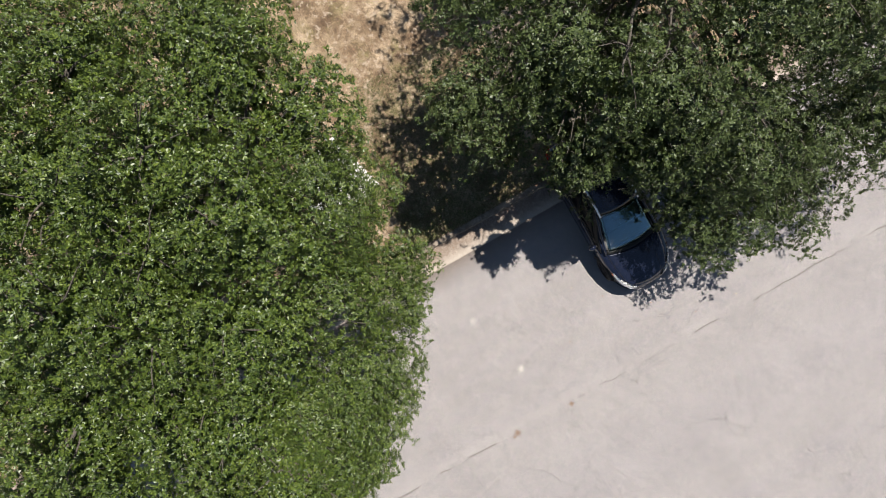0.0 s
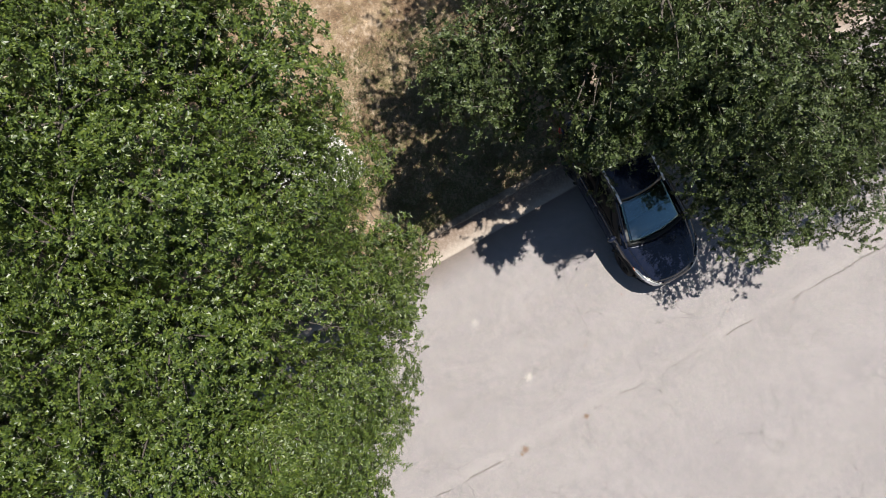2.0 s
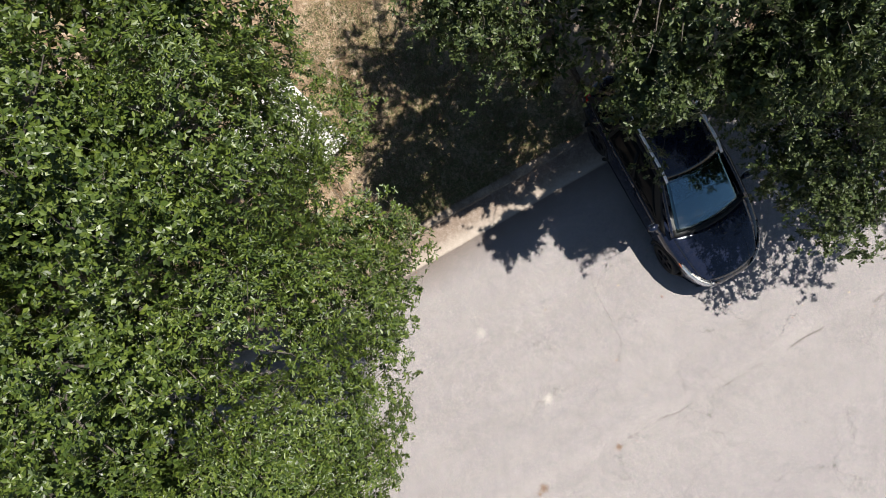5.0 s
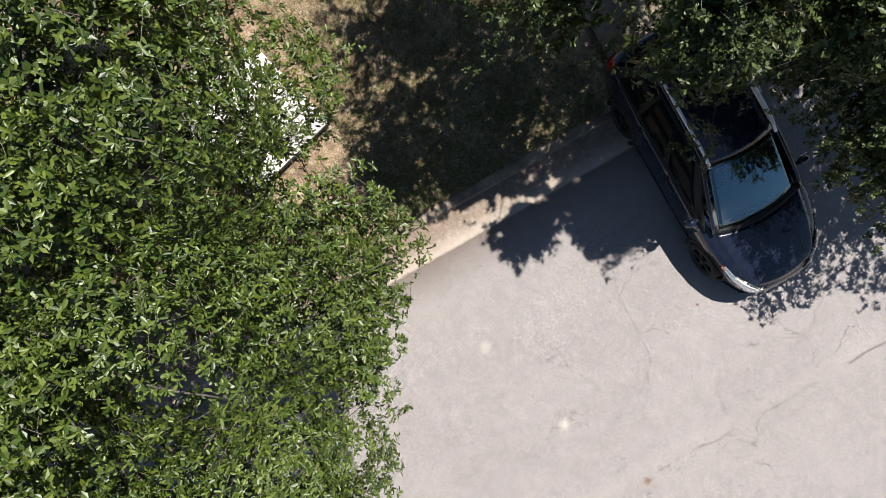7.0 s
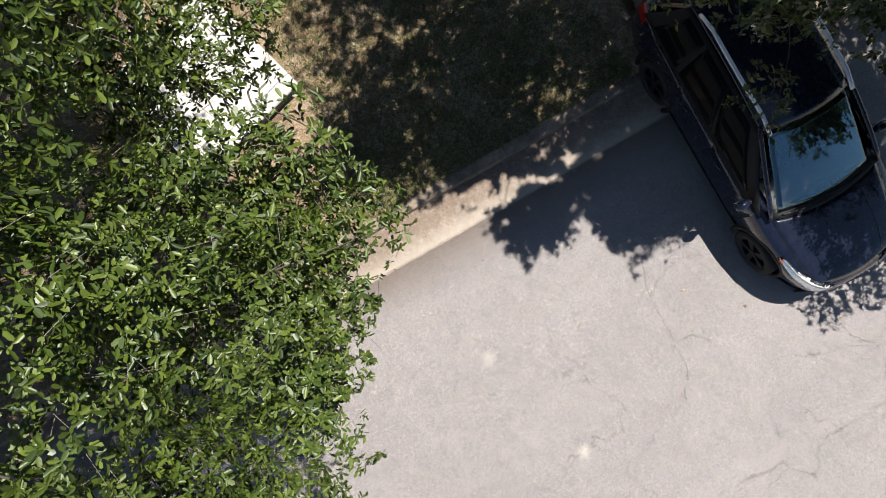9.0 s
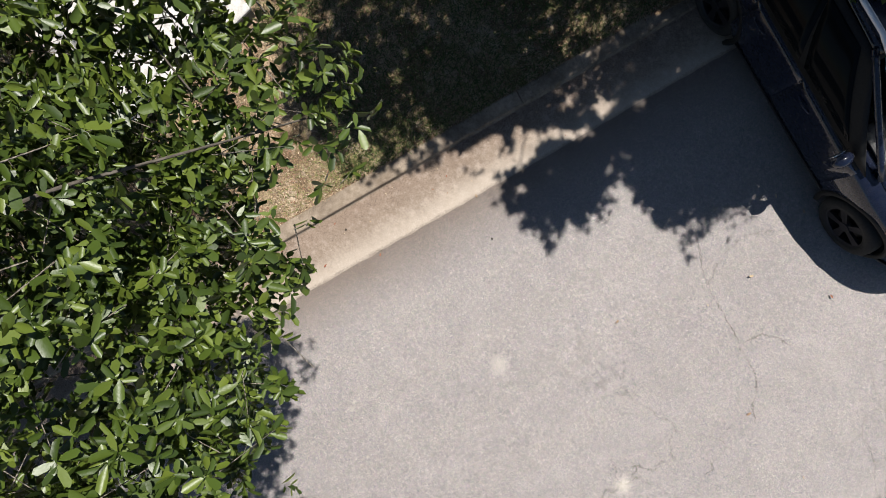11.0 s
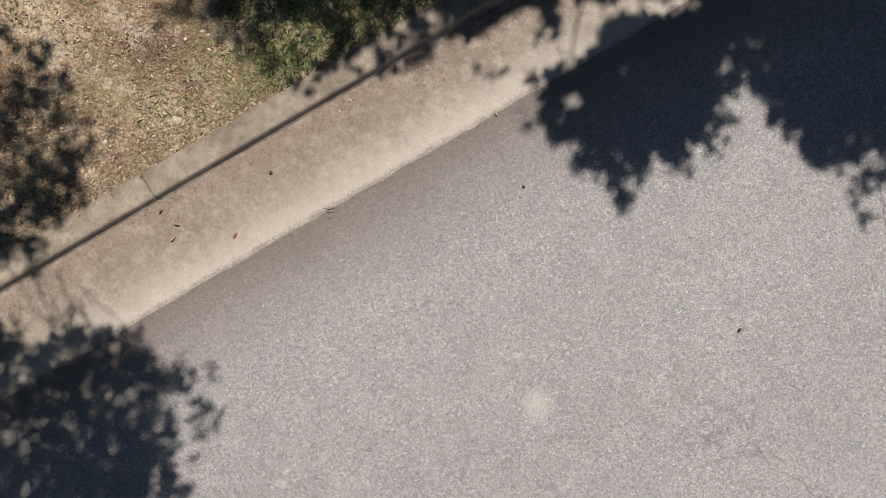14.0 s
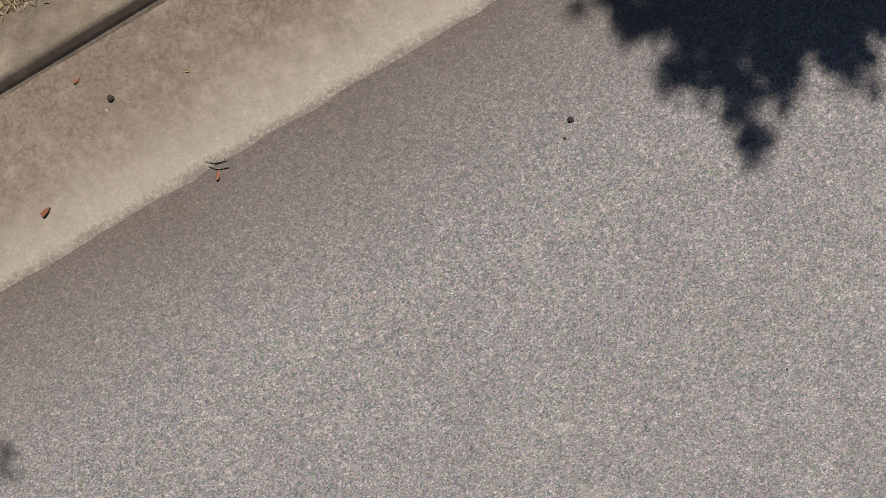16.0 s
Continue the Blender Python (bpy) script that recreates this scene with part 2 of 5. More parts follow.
def soil_material():
    m, t, b = material("dry_soil", 0.95, spec=0.15)
    p = coords(t)
    base = ramp(t, noise_tex(t, p, 1.3, 8, 0.68), (0.30, (0.095, 0.064, 0.043)), (0.47, (0.22, 0.163, 0.112)), (0.62, (0.40, 0.32, 0.235)))
    litter = ramp(t, node(t, "ShaderNodeSeparateColor", {0: voronoi(t, p, 120, out="Color")}).outputs[0], (0.1, (0.55, 0.5, 0.45)), (0.6, (1.0, 0.96, 0.9)), (0.95, (1.5, 1.4, 1.2)))
    base = mixed(t, 0.75, base, litter, "MULTIPLY")
    green = calc(t, "MULTIPLY", ramp(t, noise_tex(t, p, 2.1, 6, 0.7), (0.50, 0.0), (0.64, 0.7)), ramp(t, noise_tex(t, p, 60, 3), (0.4, 0.0), (0.6, 1.0)))
    base = mixed(t, green, base, (0.16, 0.16, 0.06))
    patch_mask = calc(t, "MULTIPLY", ramp(t, noise_tex(t, p, 9, 8, 0.72), (0.49, 0.0), (0.6, 0.75)), ramp(t, noise_tex(t, p, 75, 5, 0.7), (0.35, 0.35), (0.6, 1.0)))
    base = mixed(t, patch_mask, base, (0.10, 0.068, 0.045))
    pale = calc(t, "MULTIPLY", ramp(t, noise_tex(t, p, 5.5, 6, 0.7), (0.54, 0.0), (0.62, 0.8)), ramp(t, noise_tex(t, p, 90, 4, 0.7), (0.3, 0.4), (0.6, 1.0)))
    base = mixed(t, pale, base, (0.44, 0.36, 0.28))
    clods = ramp(t, noise_tex(t, p, 48, 9, 0.8), (0.36, (0.42, 0.38, 0.35)), (0.5, (0.95, 0.94, 0.92)), (0.64, (1.4, 1.36, 1.32)))
    base = mixed(t, 1.0, base, clods, "MULTIPLY")
    set_colour(t, b, base)
    bumped(t, b, mixed(t, 0.5, noise_tex(t, p, 40, 6, 0.7), noise_tex(t, p, 160, 3)), 0.8, 0.015)
    return m


def leaf_material(name, dark, mid, light, through_part=0.12, rough=0.42, per_object=False, spec=0.5):
    m, t, b = material(name, rough, spec=spec)
    rnd = node(t, "ShaderNodeObjectInfo").outputs["Random"] if per_object else node(t, "ShaderNodeNewGeometry").outputs["Random Per Island"]
    p = coords(t)
    broad = noise_tex(t, p, 0.9, 3)
    f = calc(t, "ADD", calc(t, "MULTIPLY", rnd, 0.75), calc(t, "MULTIPLY", broad, 0.3), clamp=True)
    c = ramp(t, f, (0.05, dark), (0.5, mid), (0.93, light), (0.985, (light[0] * 1.5, light[1] * 1.1, light[2] * 0.8)))
    set_colour(t, b, c)
    tr = node(t, "ShaderNodeBsdfTranslucent", {"Color": mixed(t, 1.0, c, (1.35, 1.45, 0.45), "MULTIPLY")})
    mix = node(t, "ShaderNodeMixShader", {0: through_part, 1: b.outputs[0], 2: tr.outputs[0]})
    t.links.new(mix.outputs[0], t.nodes["Material Output"].inputs[0])
    bumped(t, b, noise_tex(t, p, 90, 2), 0.25, 0.003)
    return m


def bark_material(name, dark, light, scale=1.0):
    m, t, b = material(name, 0.9, spec=0.2)
    p = coords(t)
    c = ramp(t, noise_tex(t, p, 22 * scale, 6, 0.7, 0.8), (0.3, dark), (0.7, light))
    set_colour(t, b, c)
    bumped(t, b, voronoi(t, p, 30 * scale), 0.8, 0.02)
    return m


ASPHALT = asphalt_material()
GUTTER = concrete_material("gutter_concrete", (0.205, 0.163, 0.130), (0.325, 0.272, 0.225), True)
KERB = concrete_material("kerb_concrete", (0.13, 0.100, 0.075), (0.37, 0.308, 0.245))
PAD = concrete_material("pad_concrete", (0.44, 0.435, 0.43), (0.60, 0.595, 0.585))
# Far darker than pad_concrete; used for the base and the lifting slots.
PAD_SIDE = concrete_material("dark_pad_concrete", (0.12, 0.12, 0.1), (0.22, 0.21, 0.18))
SOIL = soil_material()
LEAF_A = leaf_material("oak_leaf", (0.015, 0.028, 0.005), (0.051, 0.081, 0.011), (0.118, 0.154, 0.023))
LEAF_A_ONE = leaf_material("oak_leaf_single", (0.015, 0.028, 0.005), (0.051, 0.081, 0.011), (0.118, 0.154, 0.023), per_object=True)
LEAF_B = leaf_material("dull_oak_leaf", (0.014, 0.026, 0.007), (0.044, 0.064, 0.017), (0.104, 0.132, 0.042), 0.12, 0.45, spec=0.4)
BARK = bark_material("grey_bark", (0.045, 0.037, 0.03), (0.13, 0.115, 0.095))
TWIG = bark_material("pale_twig_bark", (0.15, 0.13, 0.10), (0.34, 0.30, 0.25), 3.0)


# ---------------------------------------------------------------- mesh helpers
def part(name, bm, mat, parent=None, label="", smooth=False):
    me = bpy.data.meshes.new(name)
    bm.to_mesh(me)
    bm.free()
    me.materials.append(mat)
    if smooth:
        me.polygons.foreach_set("use_smooth", [True] * len(me.polygons))
    ob = new(name, me)
    if parent:
        ob.parent = parent
    if label:
        tagged(ob, label)
    return ob


def raw(name, verts, faces, mat, parent=None, label="", smooth=False, kind=""):
    """One mesh from numpy arrays: verts (n, 3), faces (m, k)."""
    me = bpy.data.meshes.new(name)
    k = faces.shape[1]
    me.vertices.add(len(verts))
    me.vertices.foreach_set("co", np.ascontiguousarray(verts, np.float32).ravel())
    me.loops.add(faces.size)
    me.loops.foreach_set("vertex_index", np.ascontiguousarray(faces, np.int32).ravel())
    me.polygons.add(len(faces))
    me.polygons.foreach_set("loop_start", np.arange(0, faces.size, k, dtype=np.int32))
    me.polygons.foreach_set("use_smooth", np.full(len(faces), smooth))
    me.update(calc_edges=True)
    me.materials.append(mat)
    ob = new(name, me)
    if parent:
        ob.parent = parent
    return tagged(ob, label, kind=kind)


def uv_place(u, v, z=0.0):
    return ALONG * u + ACROSS * v + Vector((0, 0, z))


def strip(bm, profile, us):
    """A long strip: profile of (v, z), carried along the kerb at the given stretches."""
    rows = [[bm.verts.new(uv_place(u, v, z)) for v, z in profile] for u in us]
    for a, b in zip(rows, rows[1:]):
        for i in range(len(profile) - 1):
            bm.faces.new((a[i], b[i], b[i + 1], a[i + 1]))
    return rows


# ---------------------------------------------------------------- ground, road, kerb
def build_ground():
    far = [-600, -200, -80, -40, -24]
    us = far + [-20 + 0.25 * i for i in range(161)] + [-a for a in reversed(far)]
    vs = [-600, -150, -40, -17.0, -16.6, -16.0, -5, 0.3, 0.690, 0.695, 0.70, 0.76] + [0.95 + 0.22 * i for i in range(55)] + [14, 18, 26, 45, 90, 200, 600]

    def height(u, v):
        if v < -16.8:
            return 0.12
        if v < 0.692:
            return -0.15
        p = uv_place(u, v)
        edge = min(1.0, (v - 0.69) / 0.5)
        if SLAB_A < u < DRIVE_B:
            return -0.1
        return LAWN_Z - 0.012 + edge * (0.05 * noise.noise(p * 0.9) + 0.018 * noise.noise(p * 4.1)) + 0.012 * max(0, v - 0.7)

    verts = np.array([uv_place(u, v, height(u, v)) for u in us for v in vs])
    n = len(vs)
    faces = np.array([(i * n + j, (i + 1) * n + j, (i + 1) * n + j + 1, i * n + j + 1) for i in range(len(us) - 1) for j in range(n - 1)])
    return raw("ground", verts, faces, SOIL, label="dry bare soil and straw-coloured verge behind the kerb", smooth=True, kind="structure")


FINE = [-400, -120, -40] + [-12 + 0.06 * i for i in range(401)] + [40, 120, 400]
LONG = [-400, -120, -40] + [-18 + 1.0 * i for i in range(37)] + [40, 120, 400]
build_ground()
bm = bmesh.new()
strip(bm, [(-16.4, -0.14), (-16.4, -0.0), (-9, 0.03), (-5, 0.035), (-2, 0.015), (ROAD_EDGE, 0.0), (ROAD_EDGE, -0.14)], LONG)
tagged(part("road", bm, ASPHALT), "sun-bleached grey asphalt road with a worn centre seam", "road", kind="structure")
bm = bmesh.new()
strip(bm, [(ROAD_EDGE + 0.001, -0.14), (ROAD_EDGE + 0.001, 0.0005), (0.0, 0.004), (0.2, -0.004), (0.42, -0.018), (KERB_FACE - 0.001, -0.022), (KERB_FACE - 0.001, -0.14)], FINE)
for w in bm.verts:
    if w.co.dot(ACROSS) < 0.1:
        w.co -= ACROSS * (0.006 + 0.010 * noise.noise(w.co * 9) + 0.006 * noise.noise(w.co * 31)) * (1 if w.co.dot(ACROSS) < -0.01 else 0)
    w.co.z += 0.002 * noise.noise(w.co * 4)
tagged(part("gutter", bm, GUTTER), "silt-stained tan concrete gutter beside the road", "gutter", kind="structure")

KERB_JOINT_U = -0.74
kerb = tagged(new("kerb"), "weathered grey-beige concrete kerb along the verge", "kerb", kind="structure")


def kerb_piece(u0, u1, h0=1.0, h1=1.0):
    """A length of rolled kerb; h0 and h1 scale its height at the two ends."""
    bm = bmesh.new()
    f = KERB_FACE
    prof = [(f - 0.016, -0.13), (f - 0.016, -0.021), (f - 0.006, -0.016), (f, 0.0), (f + 0.003, 0.030), (f + 0.008, 0.043), (f + 0.018, 0.050), (f + 0.04, 0.053), (KERB_BACK - 0.02, 0.062), (KERB_BACK - 0.006, 0.058), (KERB_BACK, 0.045), (KERB_BACK, -0.13)]
    us = [u0 + 0.004, u0 + 0.014] + [u0 + (u1 - u0) * i / 16 for i in range(1, 16)] + [u1 - 0.014, u1 - 0.004]
    rows = strip(bm, prof, us)
    for row, u in zip(rows, us):
        h = h0 + (h1 - h0) * (u - u0) / (u1 - u0)
        for w in row:
            if w.co.z > 0:
                w.co.z *= h
    for row, end in ((rows[0], True), (rows[-1], False)):
        for w in row:
            if w.co.z > 0.04:
                w.co.z -= 0.006
        bm.faces.new(row if end else row[::-1])
    for w in bm.verts:
        w.co.z += 0.004 * noise.noise(w.co * 3) + 0.002 * noise.noise(w.co * 17)
    bmesh.ops.recalc_face_normals(bm, faces=bm.faces)
    part("kerb_section", bm, KERB, kerb, smooth=True)


for k in range(-5, 2):
    kerb_piece(KERB_JOINT_U + 3.05 * (k - 1), KERB_JOINT_U + 3.05 * k)
kerb_piece(KERB_JOINT_U + 3.05, DRIVE_A - 0.5)
kerb_piece(DRIVE_A - 0.5, DRIVE_A, 1.0, 0.25)
kerb_piece(DRIVE_A, DRIVE_B, 0.25, 0.25)
kerb_piece(DRIVE_B, DRIVE_B + 0.5, 0.25, 1.0)
for k in range(4):
    kerb_piece(DRIVE_B + 0.5 + 3.05 * k, DRIVE_B + 3.55 + 3.05 * k)
bm = bmesh.new()
strip(bm, [(KERB_BACK + 0.001, -0.12), (KERB_BACK + 0.001, 0.022), (1.6, 0.085), (3.0, 0.115), (9.0, 0.20), (13.0, 0.26), (13.0, -0.12)], [SLAB_A - 0.06, SLAB_A] + [SLAB_A + 0.4 * i for i in range(1, 9)] + [DRIVE_B - 0.02, DRIVE_B])
tagged(part("driveway", bm, KERB), "shaded concrete driveway behind the dropped kerb", "driveway", kind="structure")

# ---------------------------------------------------------------- concrete pad in the verge
PAD_A, PAD_B = Vector((-2.43, 1.33, 0)), Vector((-1.13, 2.60, 0))
PAD_X = (PAD_B - PAD_A).normalized()
PAD_Y = Vector((-PAD_X.y, PAD_X.x, 0))


def build_pad():
    pad = tagged(new("utility_pad"), "pale grey concrete utility slab set in the dry verge", "utility slab")
    pad.matrix_world = Matrix.Translation(PAD_A + Vector((0, 0, 0.02)))
    wide, deep, top = (PAD_B - PAD_A).length, 1.85, 0.285

    def slab(name, x0, x1, y0, y1, z0, z1, mat, bevel=0.008, label=""):
        bm = bmesh.new()
        bmesh.ops.create_cube(bm, size=1)
        for w in bm.verts:
            w.co = PAD_X * (x0 + (w.co.x + 0.5) * (x1 - x0)) + PAD_Y * (y0 + (w.co.y + 0.5) * (y1 - y0)) + Vector((0, 0, z0 + (w.co.z + 0.5) * (z1 - z0)))
        bmesh.ops.bevel(bm, geom=bm.edges[:], offset=bevel, segments=2, affect="EDGES")
        return part(name, bm, mat, pad, label)

    slab("base", 0.012, wide - 0.012, 0.012, deep - 0.012, -0.05, top - 0.035, PAD_SIDE, label="dark concrete side")
    slab("front_lid", 0, wide, 0, 0.20, top - 0.05, top, PAD)
    slab("rear_lid", 0, wide, 0.204, deep, top - 0.05, top, PAD)
    slab("lifting_slot", wide - 0.47, wide - 0.28, 0.30, 0.33, top - 0.002, top + 0.003, PAD_SIDE, 0.001, "dark lifting slot")
    slab("lifting_slot", 0.28, 0.47, 0.29, 0.32, top - 0.002, top + 0.003, PAD_SIDE, 0.001, "dark lifting slot")
    return pad


build_pad()

# ---------------------------------------------------------------- trees
LEAF_SHAPE = np.array([(0, 0, 0), (-0.17, 0.42, 0.08), (-0.17, 0.84, 0.05), (0, 1.0, -0.03), (0.17, 0.84, 0.05), (0.17, 0.42, 0.08)])
LEAF_FACES = np.array([(0, 3, 2, 1), (0, 5, 4, 3)])
FAR_SHAPE = np.array([(0, 0, 0), (-0.26, 0.55, 0.07), (0, 1.0, 0), (0.26, 0.55, 0.07)])
FAR_FACES = np.array([(0, 3, 2, 1)])


def unit(a):
    return a / np.maximum(np.linalg.norm(a, axis=-1, keepdims=True), 1e-9)


def waves(p, seed):
    """A smooth, lumpy field of about -1 to 1 over places p."""
    r = np.random.default_rng(seed)
    out = np.zeros(len(p))
    for k in range(14):
        d = unit(r.normal(size=3)) * r.uniform(3.5, 9.0)
        out += np.sin(p @ d + r.uniform(0, 6.283)) / 3.2
    return out


def bough_points(rng, boughs, count, low, seed, gaps, relief=0.24, wide=1.0):
    """Places on the outer skin of a set of ellipsoid boughs, with the way that the skin faces. gaps: how much of the skin stays open."""
    b = np.array(boughs, float)
    weight = b[:, 3] ** 2 * b[:, 5]
    pick = rng.choice(len(b), count * 6, p=weight / weight.sum())
    d = unit(rng.normal(size=(count * 6, 3)))
    keep = d[:, 2] > low
    d, pick = d[keep], pick[keep]
    size = np.stack([b[pick, 3], b[pick, 3], b[pick, 4]], 1)
    depth = 1 - 0.4 * rng.random(len(d))[:, None] ** 2.6
    p = b[pick, :3] + d * size * depth
    lump = waves(p * wide, seed) * 0.7 + waves(p * 2.3, seed + 50) * 0.6
    p += d * (relief * lump * np.minimum(1.0, b[pick, 3] / 0.45))[:, None]
    way = unit(d / size)
    keep = lump > np.where(b[pick, 5] >= 7, -9.0, np.where(b[pick, 3] < 0.47, gaps - 0.6, gaps))
    for x, y, z, r, rz, _ in boughs:
        q = (p - (x, y, z)) / (r, r, rz)
        keep &= ((q**2).sum(1) > 0.34) | (b[pick, 5] >= 7)
    return p[keep][:count], way[keep][:count], pick[keep][:count]


def leaf_cloud(rng, pos, ways, up, size, far=False):
    """Leaves as one pair of arrays. pos, ways (along the leaf), up (its face) and size: one row a leaf."""
    side = unit(np.cross(ways, up))
    face = np.cross(side, ways)
    form, joined = (FAR_SHAPE, FAR_FACES) if far else (LEAF_SHAPE, LEAF_FACES)
    shape = form[None] * size[:, None, None]
    curl = rng.uniform(-0.3, 2.4, len(pos))[:, None, None]
    v = pos[:, None] + shape[..., :1] * side[:, None] * rng.uniform(0.8, 1.2, len(pos))[:, None, None] + shape[..., 1:2] * ways[:, None] + shape[..., 2:] * curl * face[:, None]
    f = joined[None] + len(form) * np.arange(len(pos))[:, None, None]
    return v.reshape(-1, 3), f.reshape(-1, joined.shape[1])


def spaced(p, least):
    """Which of the places p to keep, taken in turn, so that no two stand closer than least."""
    cells, keep = {}, []
    for i, q in enumerate(p):
        c = tuple(int(v // least) for v in q)
        near = [j for x in (-1, 0, 1) for y in (-1, 0, 1) for z in (-1, 0, 1) for j in cells.get((c[0] + x, c[1] + y, c[2] + z), ())]
        if all(((p[j] - q) ** 2).sum() > least * least for j in near):
            cells.setdefault(c, []).append(i)
            keep.append(i)
    return np.array(keep, int)


def pad_shoots(rng, centre, way, each, spread, lift, tilt=0.2):
    """Feet, headings, lengths and axes of the shoots of leaf pads: each pad a flat fan on its own branchlet that faces outwards and up."""
    n = len(centre)
    w = np.repeat(unit(way * 0.8 + (0.08, 0.12, lift) + rng.normal(size=way.shape) * tilt), each, 0)
    c = np.repeat(centre, each, 0)
    r = np.repeat(spread * rng.uniform(0.55, 1.3, n), each)
    flat = rng.normal(size=c.shape)
    flat = unit(flat - w * (flat * w).sum(1)[:, None])
    # fans are longer one way than the other
    long = np.repeat(unit(rng.normal(size=way.shape)), each, 0)
    flat = flat + long * (flat * long).sum(1)[:, None] * 0.8
    rho = np.sqrt(rng.random(len(c)))
    base = c + flat * (r * rho)[:, None] + w * (r * 0.28 * (1 - rho**2) + rng.normal(size=len(c)) * 0.02)[:, None]
    head = unit(w * 0.35 + flat * (0.25 + rho)[:, None] + rng.normal(size=c.shape) * 0.25)
    return base, head, rng.uniform(0.04, 0.11, len(c)), unit(w + head * 0.35 + rng.normal(size=c.shape) * 0.18)


def spray_shoots(rng, centre, way, long, droop, each=9):
    """Shoots strung along sprays that reach out of the crown and bend down."""
    out = unit(way * (1, 1, 0.25) + rng.normal(size=way.shape) * 0.25)
    size = rng.uniform(0.55, 1.25, len(centre)) * long
    t = np.tile((np.arange(each) + 0.4) / each, len(centre))
    c, o, z = np.repeat(centre, each, 0), np.repeat(out, each, 0), np.repeat(size, each)
    base = c + o * (z * t)[:, None] - np.array((0, 0, 1.0)) * (droop * z * t**2)[:, None]
    head = unit(o - np.array((0, 0, 1.0)) * (2 * droop * t)[:, None] + rng.normal(size=o.shape) * 0.45)
    return base + rng.normal(size=base.shape) * 0.03, head, rng.uniform(0.05, 0.13, len(base)), unit(head * 0.5 + (0.1, 0.15, 0.8) + rng.normal(size=head.shape) * 0.25)


def leaves_on(rng, base, head, length, axis, each, leaf_size):
    """Place, way, face and size of the leaves that ring each shoot, crowded to its tip like a rosette round the axis."""
    k = each
    t = np.tile((np.arange(k) + 0.6) / k, len(base))
    pos = np.repeat(base, k, 0) + np.repeat(head * length[:, None], k, 0) * t[:, None] ** 0.5
    hd, ax = np.repeat(head, k, 0), np.repeat(axis, k, 0)
    a = np.tile(np.arange(k) * 2.4, len(base)) + np.repeat(rng.uniform(0, 6.28, len(base)), k)
    s1 = unit(np.cross(ax, rng.normal(size=hd.shape) * 0.05 + (0.31, 0.93, 0.17)))
    s2 = np.cross(ax, s1)
    out = s1 * np.cos(a)[:, None] + s2 * np.sin(a)[:, None]
    ways = unit(out + hd * rng.uniform(0.1, 0.7, len(hd))[:, None] + ax * rng.uniform(-0.25, 0.4, len(hd))[:, None] + rng.normal(size=hd.shape) * 0.15)
    face = unit(ax + rng.normal(size=hd.shape) * 0.36)
    size = leaf_size * np.clip(rng.lognormal(-0.03, 0.24, len(hd)), 0.45, 1.4)
    keep = rng.random(len(hd)) > 0.08
    return pos[keep], ways[keep], face[keep], size[keep]


def twig_mesh(name, a, b, radius, mat, parent):
    """Three-sided tapered sticks from a to b."""
    d = unit(b - a)
    s = unit(np.cross(d, (0.3, 0.2, 0.93)))
    q = np.cross(d, s)
    ring = [s * math.cos(x) + q * math.sin(x) for x in (0, 2.094, 4.189)]
    v = np.stack([a + r * radius for r in ring] + [b + r * radius * 0.45 for r in ring], 1)
    f = np.array([(0, 1, 4, 3), (1, 2, 5, 4), (2, 0, 3, 5)])[None] + 6 * np.arange(len(a))[:, None, None]
    return raw(name, v.reshape(-1, 3), f.reshape(-1, 4), mat, parent, smooth=True, kind="stuff")


def limb(name, points, r0, r1, mat, parent, sides=9, seed=1):
    """A tapered, slightly crooked limb through the given points."""
    pts = [Vector(p) for p in points]
    path = []
    for i in range(len(pts) - 1):
        p0, p1, p2, p3 = pts[max(i - 1, 0)], pts[i], pts[i + 1], pts[min(i + 2, len(pts) - 1)]
        for k in range(7):
            t = k / 7
            path.append(0.5 * (2 * p1 + (p2 - p0) * t + (2 * p0 - 5 * p1 + 4 * p2 - p3) * t * t + (3 * p1 - p0 - 3 * p2 + p3) * t**3))
    path.append(pts[-1])
    bm = bmesh.new()
    rows = []
    for i, p in enumerate(path):
        t = i / (len(path) - 1)
        d = (path[min(i + 1, len(path) - 1)] - path[max(i - 1, 0)]).normalized()
        s = d.orthogonal().normalized()
        q = d.cross(s)
        r = r0 + (r1 - r0) * t**0.8
        p = p + Vector((noise.noise(p * 1.3 + Vector((seed, 0, 0))), noise.noise(p * 1.3 + Vector((0, seed, 0))), 0)) * 0.12 * min(1, t * 4)
        rows.append([bm.verts.new(p + (s * math.cos(a) + q * math.sin(a)) * r * (1 + 0.12 * noise.noise(p * 4 + s * a))) for a in [6.2832 * j / sides for j in range(sides)]])
    for a, b in zip(rows, rows[1:]):
        for j in range(sides):
            bm.faces.new((a[j], a[(j + 1) % sides], b[(j + 1) % sides], b[j]))
    bm.faces.new(rows[0][::-1])
    bm.faces.new(rows[-1])
    bmesh.ops.recalc_face_normals(bm, faces=bm.faces)
    return part(name, bm, mat, parent, smooth=True)


